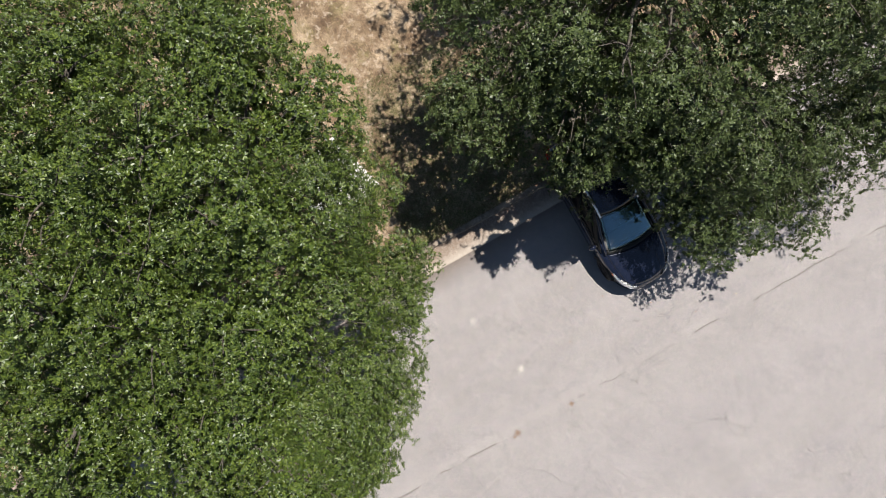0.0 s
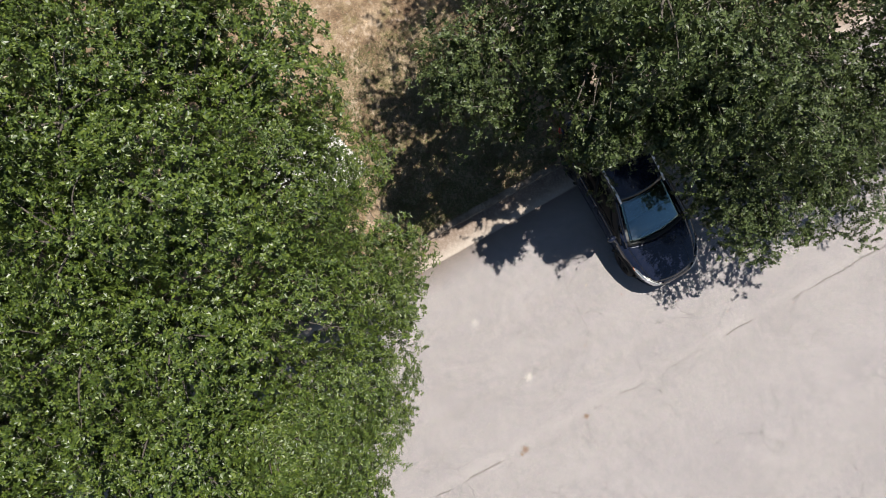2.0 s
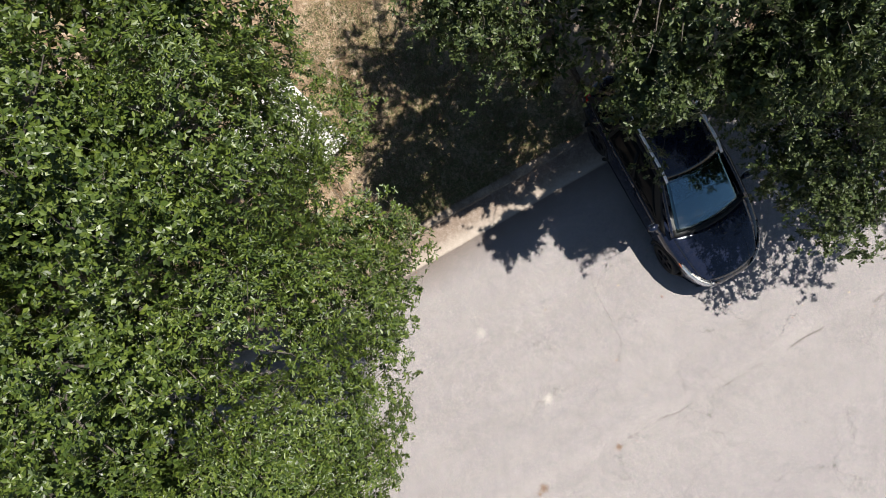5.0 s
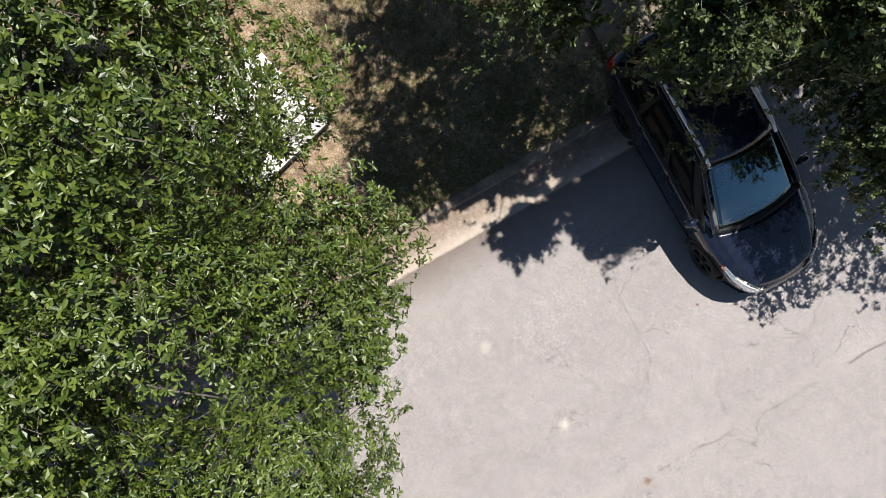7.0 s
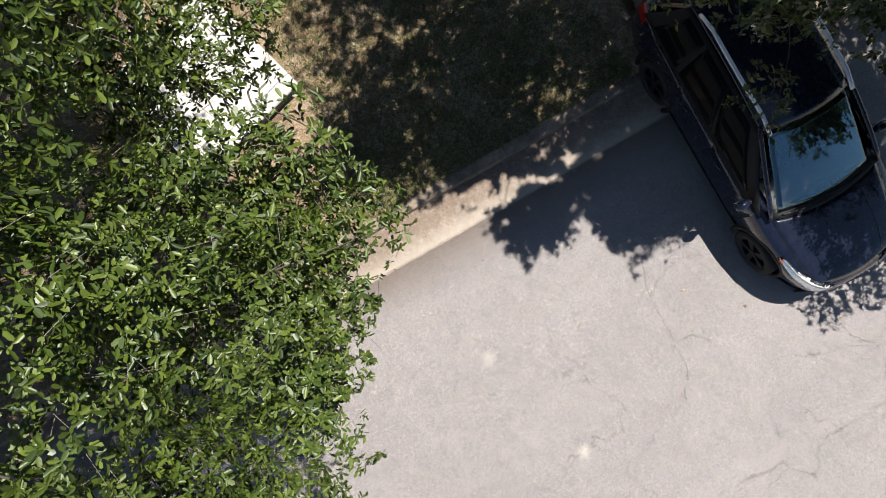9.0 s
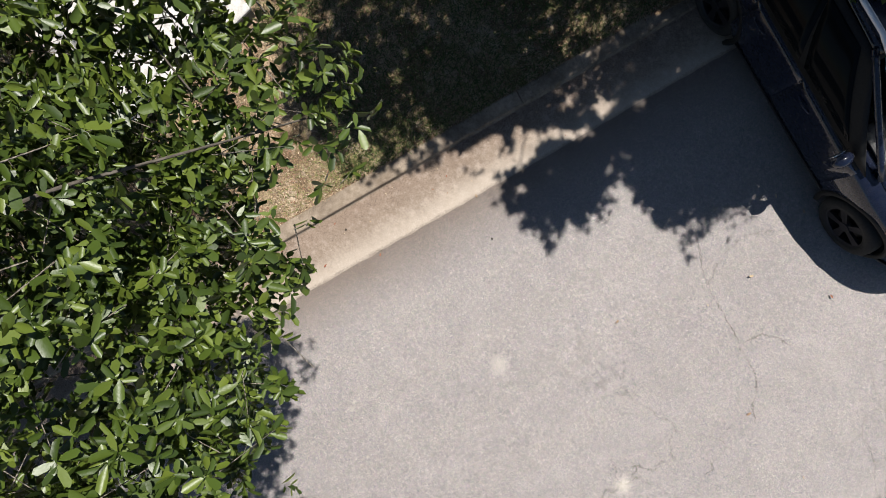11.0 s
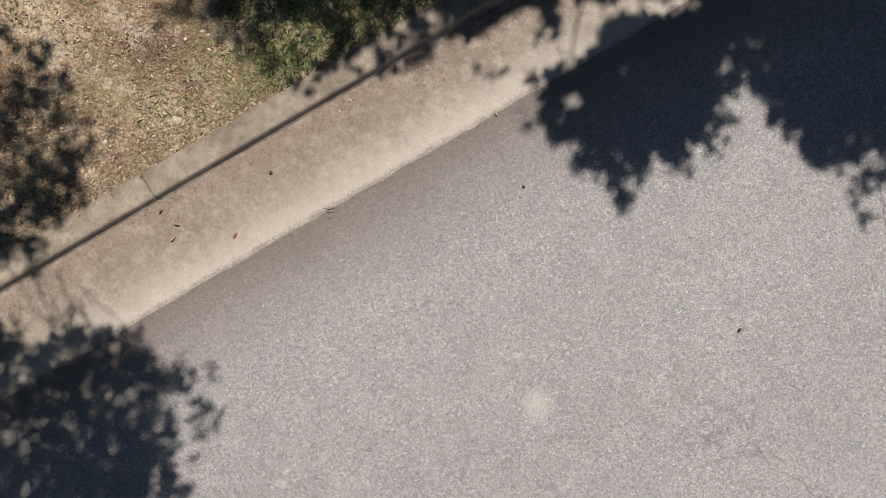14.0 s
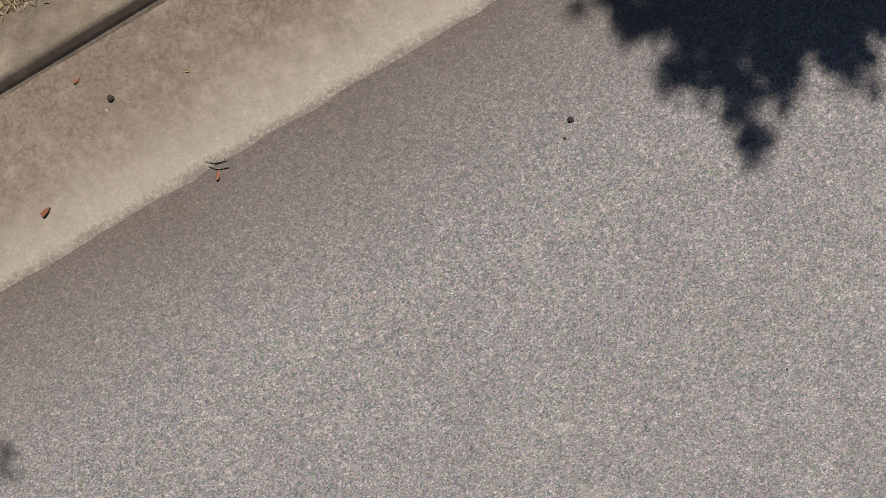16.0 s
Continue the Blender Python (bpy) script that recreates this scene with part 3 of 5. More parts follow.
def build_tree(label, foot, fork_z, radius, boughs, near_boughs, counts, leaf_size, leaf_mat, seed, clear, gaps, droop, near_leaf=None, reach=0.5, lift=0.5, fade=0.4):
    """counts: metres between leaf pads on the near boughs and on the others, clumps inside the crown, and sprays."""
    rng = np.random.default_rng(seed)
    tree = tagged(new("tree"), label, "tree")
    foot = Vector(foot)
    fork = foot + Vector((0.15, -0.1, fork_z))
    limb("trunk", [foot + Vector((0, 0, -0.2)), foot + Vector((0.05, 0, fork_z * 0.5)), fork], radius * 1.25, radius * 0.85, BARK, tree, 14, seed)
    for i, (x, y, z, r, rz, full) in enumerate(boughs):
        tip = Vector((x, y, z + rz * 0.25))
        mid = fork.lerp(tip, 0.5) + Vector((0, 0, 0.35))
        if r < 0.6:
            big = min((b for b in boughs if b[3] >= 0.6), key=lambda b: math.dist(b[:3], (x, y, z)))
            limb("branch", [Vector(big[:3]).lerp(tip, 0.6) - Vector((0, 0, 0.12)), Vector(big[:3]).lerp(tip, 0.8), tip], 0.007, 0.003, BARK, tree, 5, seed + i)
            continue
        if full > 0.2:
            limb("limb", [fork - Vector((0, 0, 0.35)), mid, tip], min(radius * 0.5, 0.11 * r), min(0.03, 0.02 * r), BARK, tree, 8, seed + i)
        for k in range(7):
            a = rng.uniform(0, 6.283)
            end = tip + Vector((math.cos(a) * r * 0.8, math.sin(a) * r * 0.8, rng.uniform(-0.1, 0.7) * rz))
            start = mid.lerp(tip, rng.uniform(0.4, 0.95))
            if full <= 0.2 or not clear(np.array([end, start.lerp(end, 0.6)]), 0.6).all():
                continue
            limb("branch", [start, start.lerp(end, 0.5) + Vector((0, 0, 0.15)), end], min(0.03, 0.03 * r), 0.006, BARK, tree, 5, seed + i * 7 + k)

    def kept(base, head, length, axis, back):
        ok = clear(base, back) & clear(base + head * length[:, None], back) & clear(base + head * (length[:, None] + 0.06), back)
        return base[ok], head[ok], length[ok], axis[ok]

    sticks = []

    def foliage(name, feet, each, size, far, back=0.0):
        feet = kept(*feet, back)
        leaves = leaves_on(rng, *feet, each, size)
        sticks.append((feet[0] - feet[1] * 0.15, feet[0] + feet[1] * feet[2][:, None]))
        return name, leaves, far

    made = []
    near_gap, far_gap, inner_n, spray_n = counts

    def layer(name, some, gap, seed, each, spread, far, scale, open_part, back=0.0, relief=0.24, wide=1.0):
        c, w, _ = bough_points(rng, some, 16000, -0.5, seed, open_part, relief, wide)
        some = spaced(c, gap)
        c, w = c[some], w[some]
        # the crown thins out towards its sunward rim and on its far side
        ok = clear(c, fade * rng.random(len(c)) ** 1.5 + back) & ((rng.random(len(c)) < 0.45) | ((c[:, 0] > -8.8) & (c[:, 1] < 6.6)))
        c, w = c[ok], w[ok]
        tail, tip = c - w * 0.25 - rng.normal(size=c.shape) * 0.06, c + rng.normal(size=c.shape) * 0.05
        ok = clear(tail, 0.1) & clear(tip, 0.1) & (rng.random(len(c)) < 0.22)
        stems.append((tail[ok], tip[ok]))
        made.append(foliage(name, pad_shoots(rng, c, w, each, spread, lift, 0.42 if far else 0.25), 8, leaf_size * scale, far, back))

    stems = []
    if near_boughs:
        layer("near_foliage", boughs[:near_boughs], near_gap, seed, 17, 0.15, False, 1.0, gaps + 0.35, relief=0.3)
        layer("near_under_foliage", [(x, y, z - 0.4, r * 0.55, rz * 0.4, w) for x, y, z, r, rz, w in boughs[:near_boughs] if w < 7], near_gap * 1.35, seed + 6, 15, 0.2, False, 1.0, -9, 0.2)
    layer("crown", boughs[near_boughs:], far_gap, seed + 1, 16, 0.16, True, 1.18, gaps + 0.6, relief=0.36, wide=0.8)
    layer("under_foliage", [(x, y, z - 0.35, r * 0.72, rz * 0.4, w) for x, y, z, r, rz, w in boughs[near_boughs:] if r > 0.45], far_gap, seed + 4, 16, 0.24, True, 1.4, -9, 0.3)
    c, w, pick = bough_points(rng, boughs, inner_n, -0.7, seed + 2, -9)
    hub = np.array(boughs)[pick, :3]
    c = hub + (c - hub) * rng.uniform(0.1, 0.5, len(c))[:, None] - (0, 0, 0.45)
    c, w = c[c[:, 0] ** 2 + c[:, 1] ** 2 > 5], w[c[:, 0] ** 2 + c[:, 1] ** 2 > 5]
    made.append(foliage("inner_foliage", pad_shoots(rng, c, w, 10, 0.4, lift), 8, leaf_size * 1.8, True, 0.8))
    sticks.pop()
    c, w, _ = bough_points(rng, boughs, spray_n, -0.75, seed + 3, -0.2)
    flat = np.abs(w[:, 2]) < 0.75
    made.append(foliage("spray_foliage", spray_shoots(rng, c[flat], w[flat], reach, droop), 8, leaf_size, not near_boughs))
    for name, (pos, ways, face, size), far in made:
        if near_leaf and not far:
            # the leaves that hang lowest at the rim are objects of their own
            some = np.flatnonzero(near_leaf(pos))[:300 if name == "near_foliage" else 0]
            rest = np.ones(len(pos), bool)
            rest[some] = False
            v, f = leaf_cloud(np.random.default_rng(9), np.zeros((1, 3)), np.array([(0, 1.0, 0)]), np.array([(0, 0, 1.0)]), np.ones(1))
            first = None
            for i in some:
                y = Vector(ways[i])
                x = y.cross(Vector(face[i])).normalized()
                z = x.cross(y)
                if first is None:
                    leaf = raw("leaf", v, f, LEAF_A_ONE, tree, smooth=True)
                    first = leaf.data
                else:
                    leaf = new("leaf", first)
                    leaf.parent = tree
                leaf.matrix_world = Matrix.Translation(Vector(pos[i])) @ Matrix((x, y, z)).transposed().to_4x4() @ Matrix.Scale(size[i], 4)
            pos, ways, face, size = pos[rest], ways[rest], face[rest], size[rest]
        verts, faces = leaf_cloud(rng, pos, ways, face, size, far)
        raw(name, verts, faces, leaf_mat, tree, smooth=not far, kind="stuff")
    twig_mesh("twig", np.concatenate([a[::8] for a, _ in sticks]), np.concatenate([b[::8] for _, b in sticks]), 0.0024, TWIG, tree)
    twig_mesh("branchlet", np.concatenate([a for a, _ in stems]), np.concatenate([b for _, b in stems]), 0.0045, TWIG, tree)
    return tree


# x, y, z, radius, half height, weight of each bough
LEFT_BOUGHS = [
    (0.20, 0.50, 4.90, 0.26, 0.13, 8.0), (0.43, 0.42, 4.82, 0.14, 0.08, 9.0), (-1.35, -0.30, 6.05, 0.72, 0.90, 1.4), (-1.45, 1.50, 6.35, 0.78, 0.95, 1.4), (-0.50, -0.10, 5.15, 0.50, 0.55, 2.0), (-0.05, 0.55, 4.72, 0.48, 0.36, 7.0), (0.28, 0.52, 4.80, 0.34, 0.22, 7.0), (0.0, -0.38, 4.42, 0.30, 0.22, 5.0), (-0.30, -0.65, 4.55, 0.50, 0.45, 2.0), (0.02, -0.92, 4.45, 0.30, 0.26, 3.5), (-0.62, 1.62, 4.50, 0.46, 0.42, 2.0), (-0.45, 1.98, 4.60, 0.40, 0.34, 3.0), (-0.25, 1.80, 4.42, 0.30, 0.22, 3.0), (-0.55, 1.08, 4.60, 0.40, 0.34, 7.0), (-1.15, 2.05, 4.55, 0.60, 0.45, 2.0), (-0.25, 0.85, 4.72, 0.36, 0.28, 7.0), (0.32, 0.72, 4.88, 0.30, 0.20, 7.0), (0.05, 0.90, 4.85, 0.32, 0.24, 7.0), (-0.95, -1.45, 5.25, 0.66, 0.65, 1.5), (-0.65, -1.75, 4.55, 0.48, 0.45, 2.0), (-0.75, 0.50, 4.70, 0.55, 0.45, 1.6), (-1.55, -2.40, 5.25, 0.80, 0.80, 1.2), (-0.70, -2.55, 4.45, 0.55, 0.50, 2.0), (-1.25, -3.40, 4.30, 0.70, 0.60, 1.5), (0.0, -0.16, 3.98, 0.20, 0.13, 4.0),
    (-2.05, 3.20, 5.95, 1.0, 0.90, 1.6), (-2.9, 1.2, 6.50, 1.15, 1.05, 1.2), (-2.9, -0.7, 6.05, 1.10, 0.95, 1.2), (-2.95, -2.45, 5.5, 1.15, 1.0, 1.2), (-2.2, -4.0, 4.6, 1.1, 1.1, 1.2), (-3.3, 3.6, 6.1, 1.1, 1.05, 1.2), (-4.5, 2.6, 6.35, 1.2, 1.05, 1.0), (-4.5, 0.8, 6.3, 1.15, 1.05, 1.0), (-4.5, -0.9, 6.0, 1.15, 1.0, 1.0), (-4.4, -2.7, 5.2, 1.2, 1.1, 1.0), (-3.9, -4.7, 4.5, 1.3, 1.2, 1.0), (-3.9, 5.1, 5.6, 1.35, 1.2, 1.2),
    (-6.3, 2.0, 6.2, 1.5, 1.2, 1.0), (-6.3, -0.4, 6.2, 1.5, 1.2, 1.0), (-6.2, -2.8, 5.7, 1.5, 1.3, 1.0), (-6.4, 4.4, 5.6, 1.6, 1.3, 1.0), (-6.6, -5.0, 5.0, 1.6, 1.4, 0.6),
    (-8.3, 1.6, 5.9, 1.7, 1.3, 1.0), (-8.3, -1.8, 5.8, 1.7, 1.3, 0.8), (-8.4, 4.6, 5.3, 1.6, 1.4, 0.6), (-10.2, 0.0, 5.0, 1.7, 1.4, 0.15),
]
RIGHT_BOUGHS = [
    (1.15, 3.95, 4.8, 0.62, 0.6, 1.6), (1.70, 2.85, 4.45, 0.42, 0.36, 7.0), (1.15, 2.95, 4.95, 0.4, 0.35, 2.4), (0.85, 3.4, 5.0, 0.42, 0.35, 7.0), (2.75, 2.95, 5.3, 0.6, 0.55, 1.6), (3.35, 2.42, 5.05, 0.46, 0.36, 7.0), (3.0, 2.9, 5.3, 0.39, 0.34, 7.0), (5.25, 2.75, 5.2, 0.39, 0.35, 7.0), (4.75, 3.7, 6.1, 0.60, 0.50, 7.0), (2.55, 3.75, 5.5, 0.45, 0.40, 7.0), (3.35, 3.2, 6.0, 0.5, 0.50, 1.8), (3.6, 3.7, 6.6, 0.75, 0.75, 1.4), (2.8, 4.7, 5.8, 0.6, 0.5, 1.2), (4.64, 2.62, 5.25, 0.46, 0.38, 7.0), (4.9, 3.6, 5.7, 0.90, 0.80, 1.4),
    (6.1, 3.3, 4.9, 1.0, 0.9, 1.6), (7.2, 3.4, 4.2, 1.2, 0.9, 1.4), (8.8, 3.0, 3.2, 1.3, 0.8, 1.2), (7.7, 2.3, 2.9, 0.85, 0.5, 1.4), (6.4, 2.2, 3.0, 0.7, 0.42, 1.8), (6.2, 1.5, 3.0, 0.5, 0.3, 2.0), (7.1, 1.25, 2.9, 0.6, 0.35, 2.0), (5.6, 2.9, 4.4, 0.6, 0.5, 1.6), (6.9, 2.8, 4.2, 0.8, 0.6, 1.5), (4.05, 1.72, 2.70, 0.12, 0.08, 4.0), (8.6, 1.9, 2.9, 0.6, 0.4, 1.6), (10.4, 4.1, 3.8, 1.5, 1.0, 1.2),
    (1.7, 6.2, 5.9, 1.3, 1.1, 1.6), (4.2, 5.5, 4.6, 1.0, 0.7, 1.0), (4.1, 4.6, 4.3, 0.7, 0.45, 1.2), (2.9, 4.9, 5.0, 0.8, 0.6, 1.3), (2.2, 4.5, 4.9, 0.6, 0.5, 1.3), (4.2, 7.2, 7.0, 1.4, 1.2, 1.0), (6.6, 5.4, 6.0, 1.4, 1.2, 1.2), (8.6, 5.6, 5.2, 1.5, 1.2, 1.1), (2.4, 9.2, 6.0, 1.9, 1.5, 0.6),
    (5.2, 9.0, 7.2, 1.9, 1.4, 0.35), (8.2, 8.6, 6.2, 1.9, 1.5, 0.5), (5.2, 11.6, 6.0, 2.1, 1.5, 0.12),
    (3.3, 3.2, 3.1, 0.40, 0.25, 1.0), (4.7, 3.05, 3.1, 0.50, 0.30, 0.8), (4.2, 3.7, 3.3, 0.7, 0.4, 1.0), (5.8, 2.8, 3.1, 0.7, 0.4, 1.2),
]


def shadow_place(p):
    """Where the sun throws the shadow of places p: metres along and across the kerb, and a lumpy wobble."""
    sx, sy = p[:, 0] - 0.245 * p[:, 2], p[:, 1] - 0.355 * p[:, 2]
    u, v = ALONG.x * sx + ALONG.y * sy, ACROSS.x * sx + ACROSS.y * sy
    flat = np.stack([u, v, np.zeros(len(u))], 1)
    wob = waves(flat * 1.6, 77) * 0.11 + waves(flat * 6.0, 78) * 0.10
    return u, v, wob


def left_clear(p, back=0.0):
    """Keeps the foliage of the left tree out of the open air over the road, and slopes its rim; back: metres kept behind that rim."""
    x, y, z = p.T
    open_air = np.hypot(x - 0.86, y - 0.08) > 0.39
    rim = z < np.interp(x, (-2.2, -1.3, -0.9, -0.5, -0.1, 0.2, 0.45, 1.0), (9.0, 7.9, 7.1, 6.3, 5.7, 5.35, 5.15, 5.0))
    below = 5.25 - z
    under = (z > 5.2) | (z < 4.15) | (x < 0.80 - 0.70 * below) | (np.abs(y + 0.1) > 0.41 * below + 0.05)
    low = (z > 4.15) | (x < -0.55) | ((z > 3.8) & (x < 0.17))
    u, v, wob = shadow_place(p)
    rim_u = np.interp(v, (-2.6, -1.43, -1.05, -0.86, -0.19, -0.06, 0.14, 0.55, 0.76, 1.24, 1.92, 2.25, 2.8, 3.4), (-2.2, -1.8, -1.4, -1.02, -1.1, -1.3, -1.7, -1.65, -0.9, -0.75, -0.9, -1.1, -1.15, -0.3))
    return open_air & rim & under & low & (u < rim_u + 0.04 + wob - back * (0.5 + 1.2 * np.clip(v + 0.1, 0, 1)))


def right_clear(p, back=0.0):
    x, y, z = p.T
    over_car = (x > 3.2) & (x < 6.9) & (y < 4.6) & (z < 2.1)
    u, v, wob = shadow_place(p)
    rim_v = np.interp(u, (0.33, 0.42, 0.79, 1.03, 1.31, 1.55, 1.60, 2.05, 2.45, 2.7, 2.82, 2.9, 3.02, 3.16, 3.38, 3.71, 4.21, 4.5, 5.2), (0.9, 0.85, 0.9, 0.68, 0.32, -0.2, -0.81, -1.0, -0.85, -0.62, -0.72, -1.3, -2.0, -1.6, -1.72, -1.75, -1.73, -2.3, -5.0))
    rim_u = np.interp(v, (0.4, 0.87, 2.5, 3.0, 4.3, 6.2, 6.6, 7.5), (0.1, -0.15, -0.4, 0.0, 0.6, 0.6, 1.4, 2.2))
    shade = (v > rim_v - 0.12 - wob + np.interp(u, (0.9, 1.3, 1.7), (0.5, 1.6, 0.12)) * back) & (u > rim_u + wob + 0.7 * back)
    sieve = np.interp(v, (-0.25, 0.0, 0.42, 0.62), (-1.1, 0.42, 0.5, -3.0)) + np.interp(u, (1.2, 1.9, 3.2), (0.0, -0.2, -1.6))
    shade &= waves(np.stack([u, v, np.zeros(len(u))], 1) * 4.2, 91) > sieve
    return shade & ~((y < 1.2) & (x < 6.0) & (z < 4.0)) & ~over_car & (z > 1.7) & ~((y + 0.5 * x < 3.45) & (x < 6.4) & (z < 3.7))


def rim_leaf(p):
    return (p[:, 0] > -0.25) & (p[:, 1] > -0.8) & (p[:, 1] < 0.9) & (p[:, 2] < 5.4)


build_tree("broad green oak with dense glossy leaves beside the kerb", (-6.2, 0.4, 0.1), 2.6, 0.27, LEFT_BOUGHS, 25, (0.205, 0.285, 2300, 400), 0.049, LEAF_A, 3, left_clear, -0.48, 0.35, rim_leaf, 0.32, 0.45, 0.45)
build_tree("large dull green oak overhanging the parked car", (5.2, 8.8, 0.2), 2.8, 0.30, RIGHT_BOUGHS, 0, (0, 0.29, 1500, 900), 0.050, LEAF_B, 5, right_clear, -0.22, 0.75, None, 0.42, 0.3, 0.7)

# ---------------------------------------------------------------- parked car
def paint_material():
    m, t, b = material("navy_car_paint", 0.28, 0.0, 0.12, (0.012, 0.016, 0.034))
    b.inputs["Coat Weight"].default_value = 1.0
    b.inputs["Coat Roughness"].default_value = 0.06
    b.inputs["Coat IOR"].default_value = 1.5
    p = coords(t)
    dust = ramp(t, noise_tex(t, p, 7, 7, 0.7), (0.4, (0.006, 0.009, 0.022)), (0.75, (0.014, 0.016, 0.028)))
    set_colour(t, b, dust)
    t.links.new(ramp(t, noise_tex(t, p, 30, 5), (0.3, 0.2), (0.7, 0.38)), b.inputs["Roughness"])
    return m


def tinted_glass(name, colour, rough=0.02, ior=1.5):
    m, _, b = material(name, rough, 0.0, 0.5, colour)
    b.inputs["Transmission Weight"].default_value = 1.0
    b.inputs["IOR"].default_value = ior
    return m


PAINT = paint_material()
CAR_GLASS = tinted_glass("windscreen_glass", (0.72, 0.86, 0.90), 0.03, 2.6)
CAR_GLASS.node_tree.nodes["Principled BSDF"].inputs["Specular Tint"].default_value = (0.62, 0.92, 1.0, 1)
DARK_GLASS, _, _ = material("privacy_glass", 0.04, 0.0, 0.06, (0.005, 0.006, 0.007))
LAMP_GLASS = tinted_glass("headlamp_glass", (0.92, 0.94, 0.97), 0.05)
RAIL, _, _ = material("brushed_rail", 0.4, 0.2, 0.5, (0.86, 0.86, 0.90))
ALLOY, _, _ = material("dull_alloy", 0.55, 0.6, 0.4, (0.025, 0.025, 0.03))
REFLECTOR, _, _ = material("headlamp_reflector", 0.22, 1.0, 0.5, (0.85, 0.87, 0.9))
AMBER, _, _ = material("amber_marker", 0.25, 0.0, 0.5, (0.30, 0.07, 0.02))
RED_LAMP, _, _ = material("red_tail_lamp", 0.2, 0.0, 0.5, (0.25, 0.01, 0.01))


def black_material(name, rough, value):
    m, t, b = material(name, rough, 0.0, 0.25)
    set_colour(t, b, ramp(t, noise_tex(t, coords(t), 45, 5, 0.7), (0.3, value * 0.7), (0.7, value * 1.5)))
    bumped(t, b, noise_tex(t, coords(t), 300, 2), 0.2, 0.002)
    return m


TRIM = black_material("black_plastic_trim", 0.6, 0.011)
RUBBER = black_material("tyre_rubber", 0.85, 0.02)
CABIN = black_material("dark_cabin_cloth", 0.9, 0.03)
DASH = black_material("grey_dashboard", 0.7, 0.10)


def curve_of(*knots):
    xs, ys = [k[0] for k in knots], [k[1] for k in knots]
    return lambda s: float(np.interp(s, xs, ys))


CAR_LONG = 4.5
half_wide = curve_of((0, 0.34), (0.05, 0.46), (0.13, 0.57), (0.26, 0.68), (0.45, 0.775), (0.75, 0.85), (1.1, 0.9), (1.6, 0.918), (3.2, 0.918), (3.9, 0.895), (4.25, 0.84), (4.42, 0.77), (4.5, 0.66))
top_z = curve_of((0, 0.60), (0.05, 0.69), (0.12, 0.745), (0.3, 0.82), (0.7, 0.92), (1.15, 0.995), (1.35, 1.01), (4.2, 1.01), (4.45, 0.98), (4.5, 0.9))
shoulder_z = curve_of((0, 0.52), (0.08, 0.62), (0.26, 0.715), (0.75, 0.85), (1.2, 0.925), (2.0, 0.955), (3.5, 0.99), (4.3, 0.98), (4.5, 0.85))
floor_z = curve_of((0, 0.36), (0.1, 0.27), (0.4, 0.22), (4.0, 0.22), (4.3, 0.27), (4.5, 0.38))


def car_section(s):
    h, zt, zs, zb = half_wide(s), top_z(s), shoulder_z(s), floor_z(s)
    zt = max(zt, zs + 0.012)
    return [(0.0, zb), (0.84 * h, zb), (0.955 * h, zb + 0.07), (0.985 * h, zb + 0.3 * (zs - zb)), (1.0 * h, zb + 0.55 * (zs - zb)), (1.0 * h, zb + 0.78 * (zs - zb)),
            (0.985 * h, zs - 0.035), (0.955 * h, zs - 0.008), (0.90 * h, zs + 0.35 * (zt - zs)), (0.72 * h, zs + 0.72 * (zt - zs)), (0.45 * h, zs + 0.93 * (zt - zs)), (0.2 * h, zs + 0.99 * (zt - zs)), (0.0, zt)]


def car_point(s, w, side=1, out=0.0):
    """A point of the lower body: s metres from the nose, w steps round the section, on one side, pushed out by some millimetres."""
    sec = car_section(s)
    i = min(int(w), len(sec) - 2)
    f = w - i
    x, z = sec[i][0] * (1 - f) + sec[i + 1][0] * f, sec[i][1] * (1 - f) + sec[i + 1][1] * f
    if out:
        dx, dz = sec[i + 1][0] - sec[i][0], sec[i + 1][1] - sec[i][1]
        n = max(math.hypot(dx, dz), 1e-6)
        x, z = x + out * dz / n, z - out * dx / n
    return Vector((side * x, CAR_LONG / 2 - s, z))


def grid_part(name, fn, nu, nv, mat, parent, label="", thick=0.006, smooth=True):
    """A curved panel with thickness: fn(a, b) for a and b from 0 to 1."""
    bm = bmesh.new()
    g = [[bm.verts.new(fn(i / nu, j / nv)) for j in range(nv + 1)] for i in range(nu + 1)]
    for i in range(nu):
        for j in range(nv):
            bm.faces.new((g[i][j], g[i + 1][j], g[i + 1][j + 1], g[i][j + 1]))
    bmesh.ops.recalc_face_normals(bm, faces=bm.faces)
    bm.normal_update()
    if thick:
        bmesh.ops.solidify(bm, geom=bm.faces[:], thickness=thick)
        bmesh.ops.recalc_face_normals(bm, faces=bm.faces)
    return part(name, bm, mat, parent, label, smooth)


def patch(p00, p10, p11, p01, bulge=(0, 0, 0), lift=0.0):
    a, b, c, d, k = Vector(p00), Vector(p10), Vector(p11), Vector(p01), Vector(bulge)
    n = (b - a).cross(d - a).normalized() * lift

    def fn(u, v):
        return a * (1 - u) * (1 - v) + b * u * (1 - v) + c * u * v + d * (1 - u) * v + k * (16 * u * (1 - u) * v * (1 - v)) + n

    return fn


def inset_patch(fn, e0, e1, f0, f1):
    return lambda u, v: fn(e0 + (e1 - e0) * u, f0 + (f1 - f0) * v)


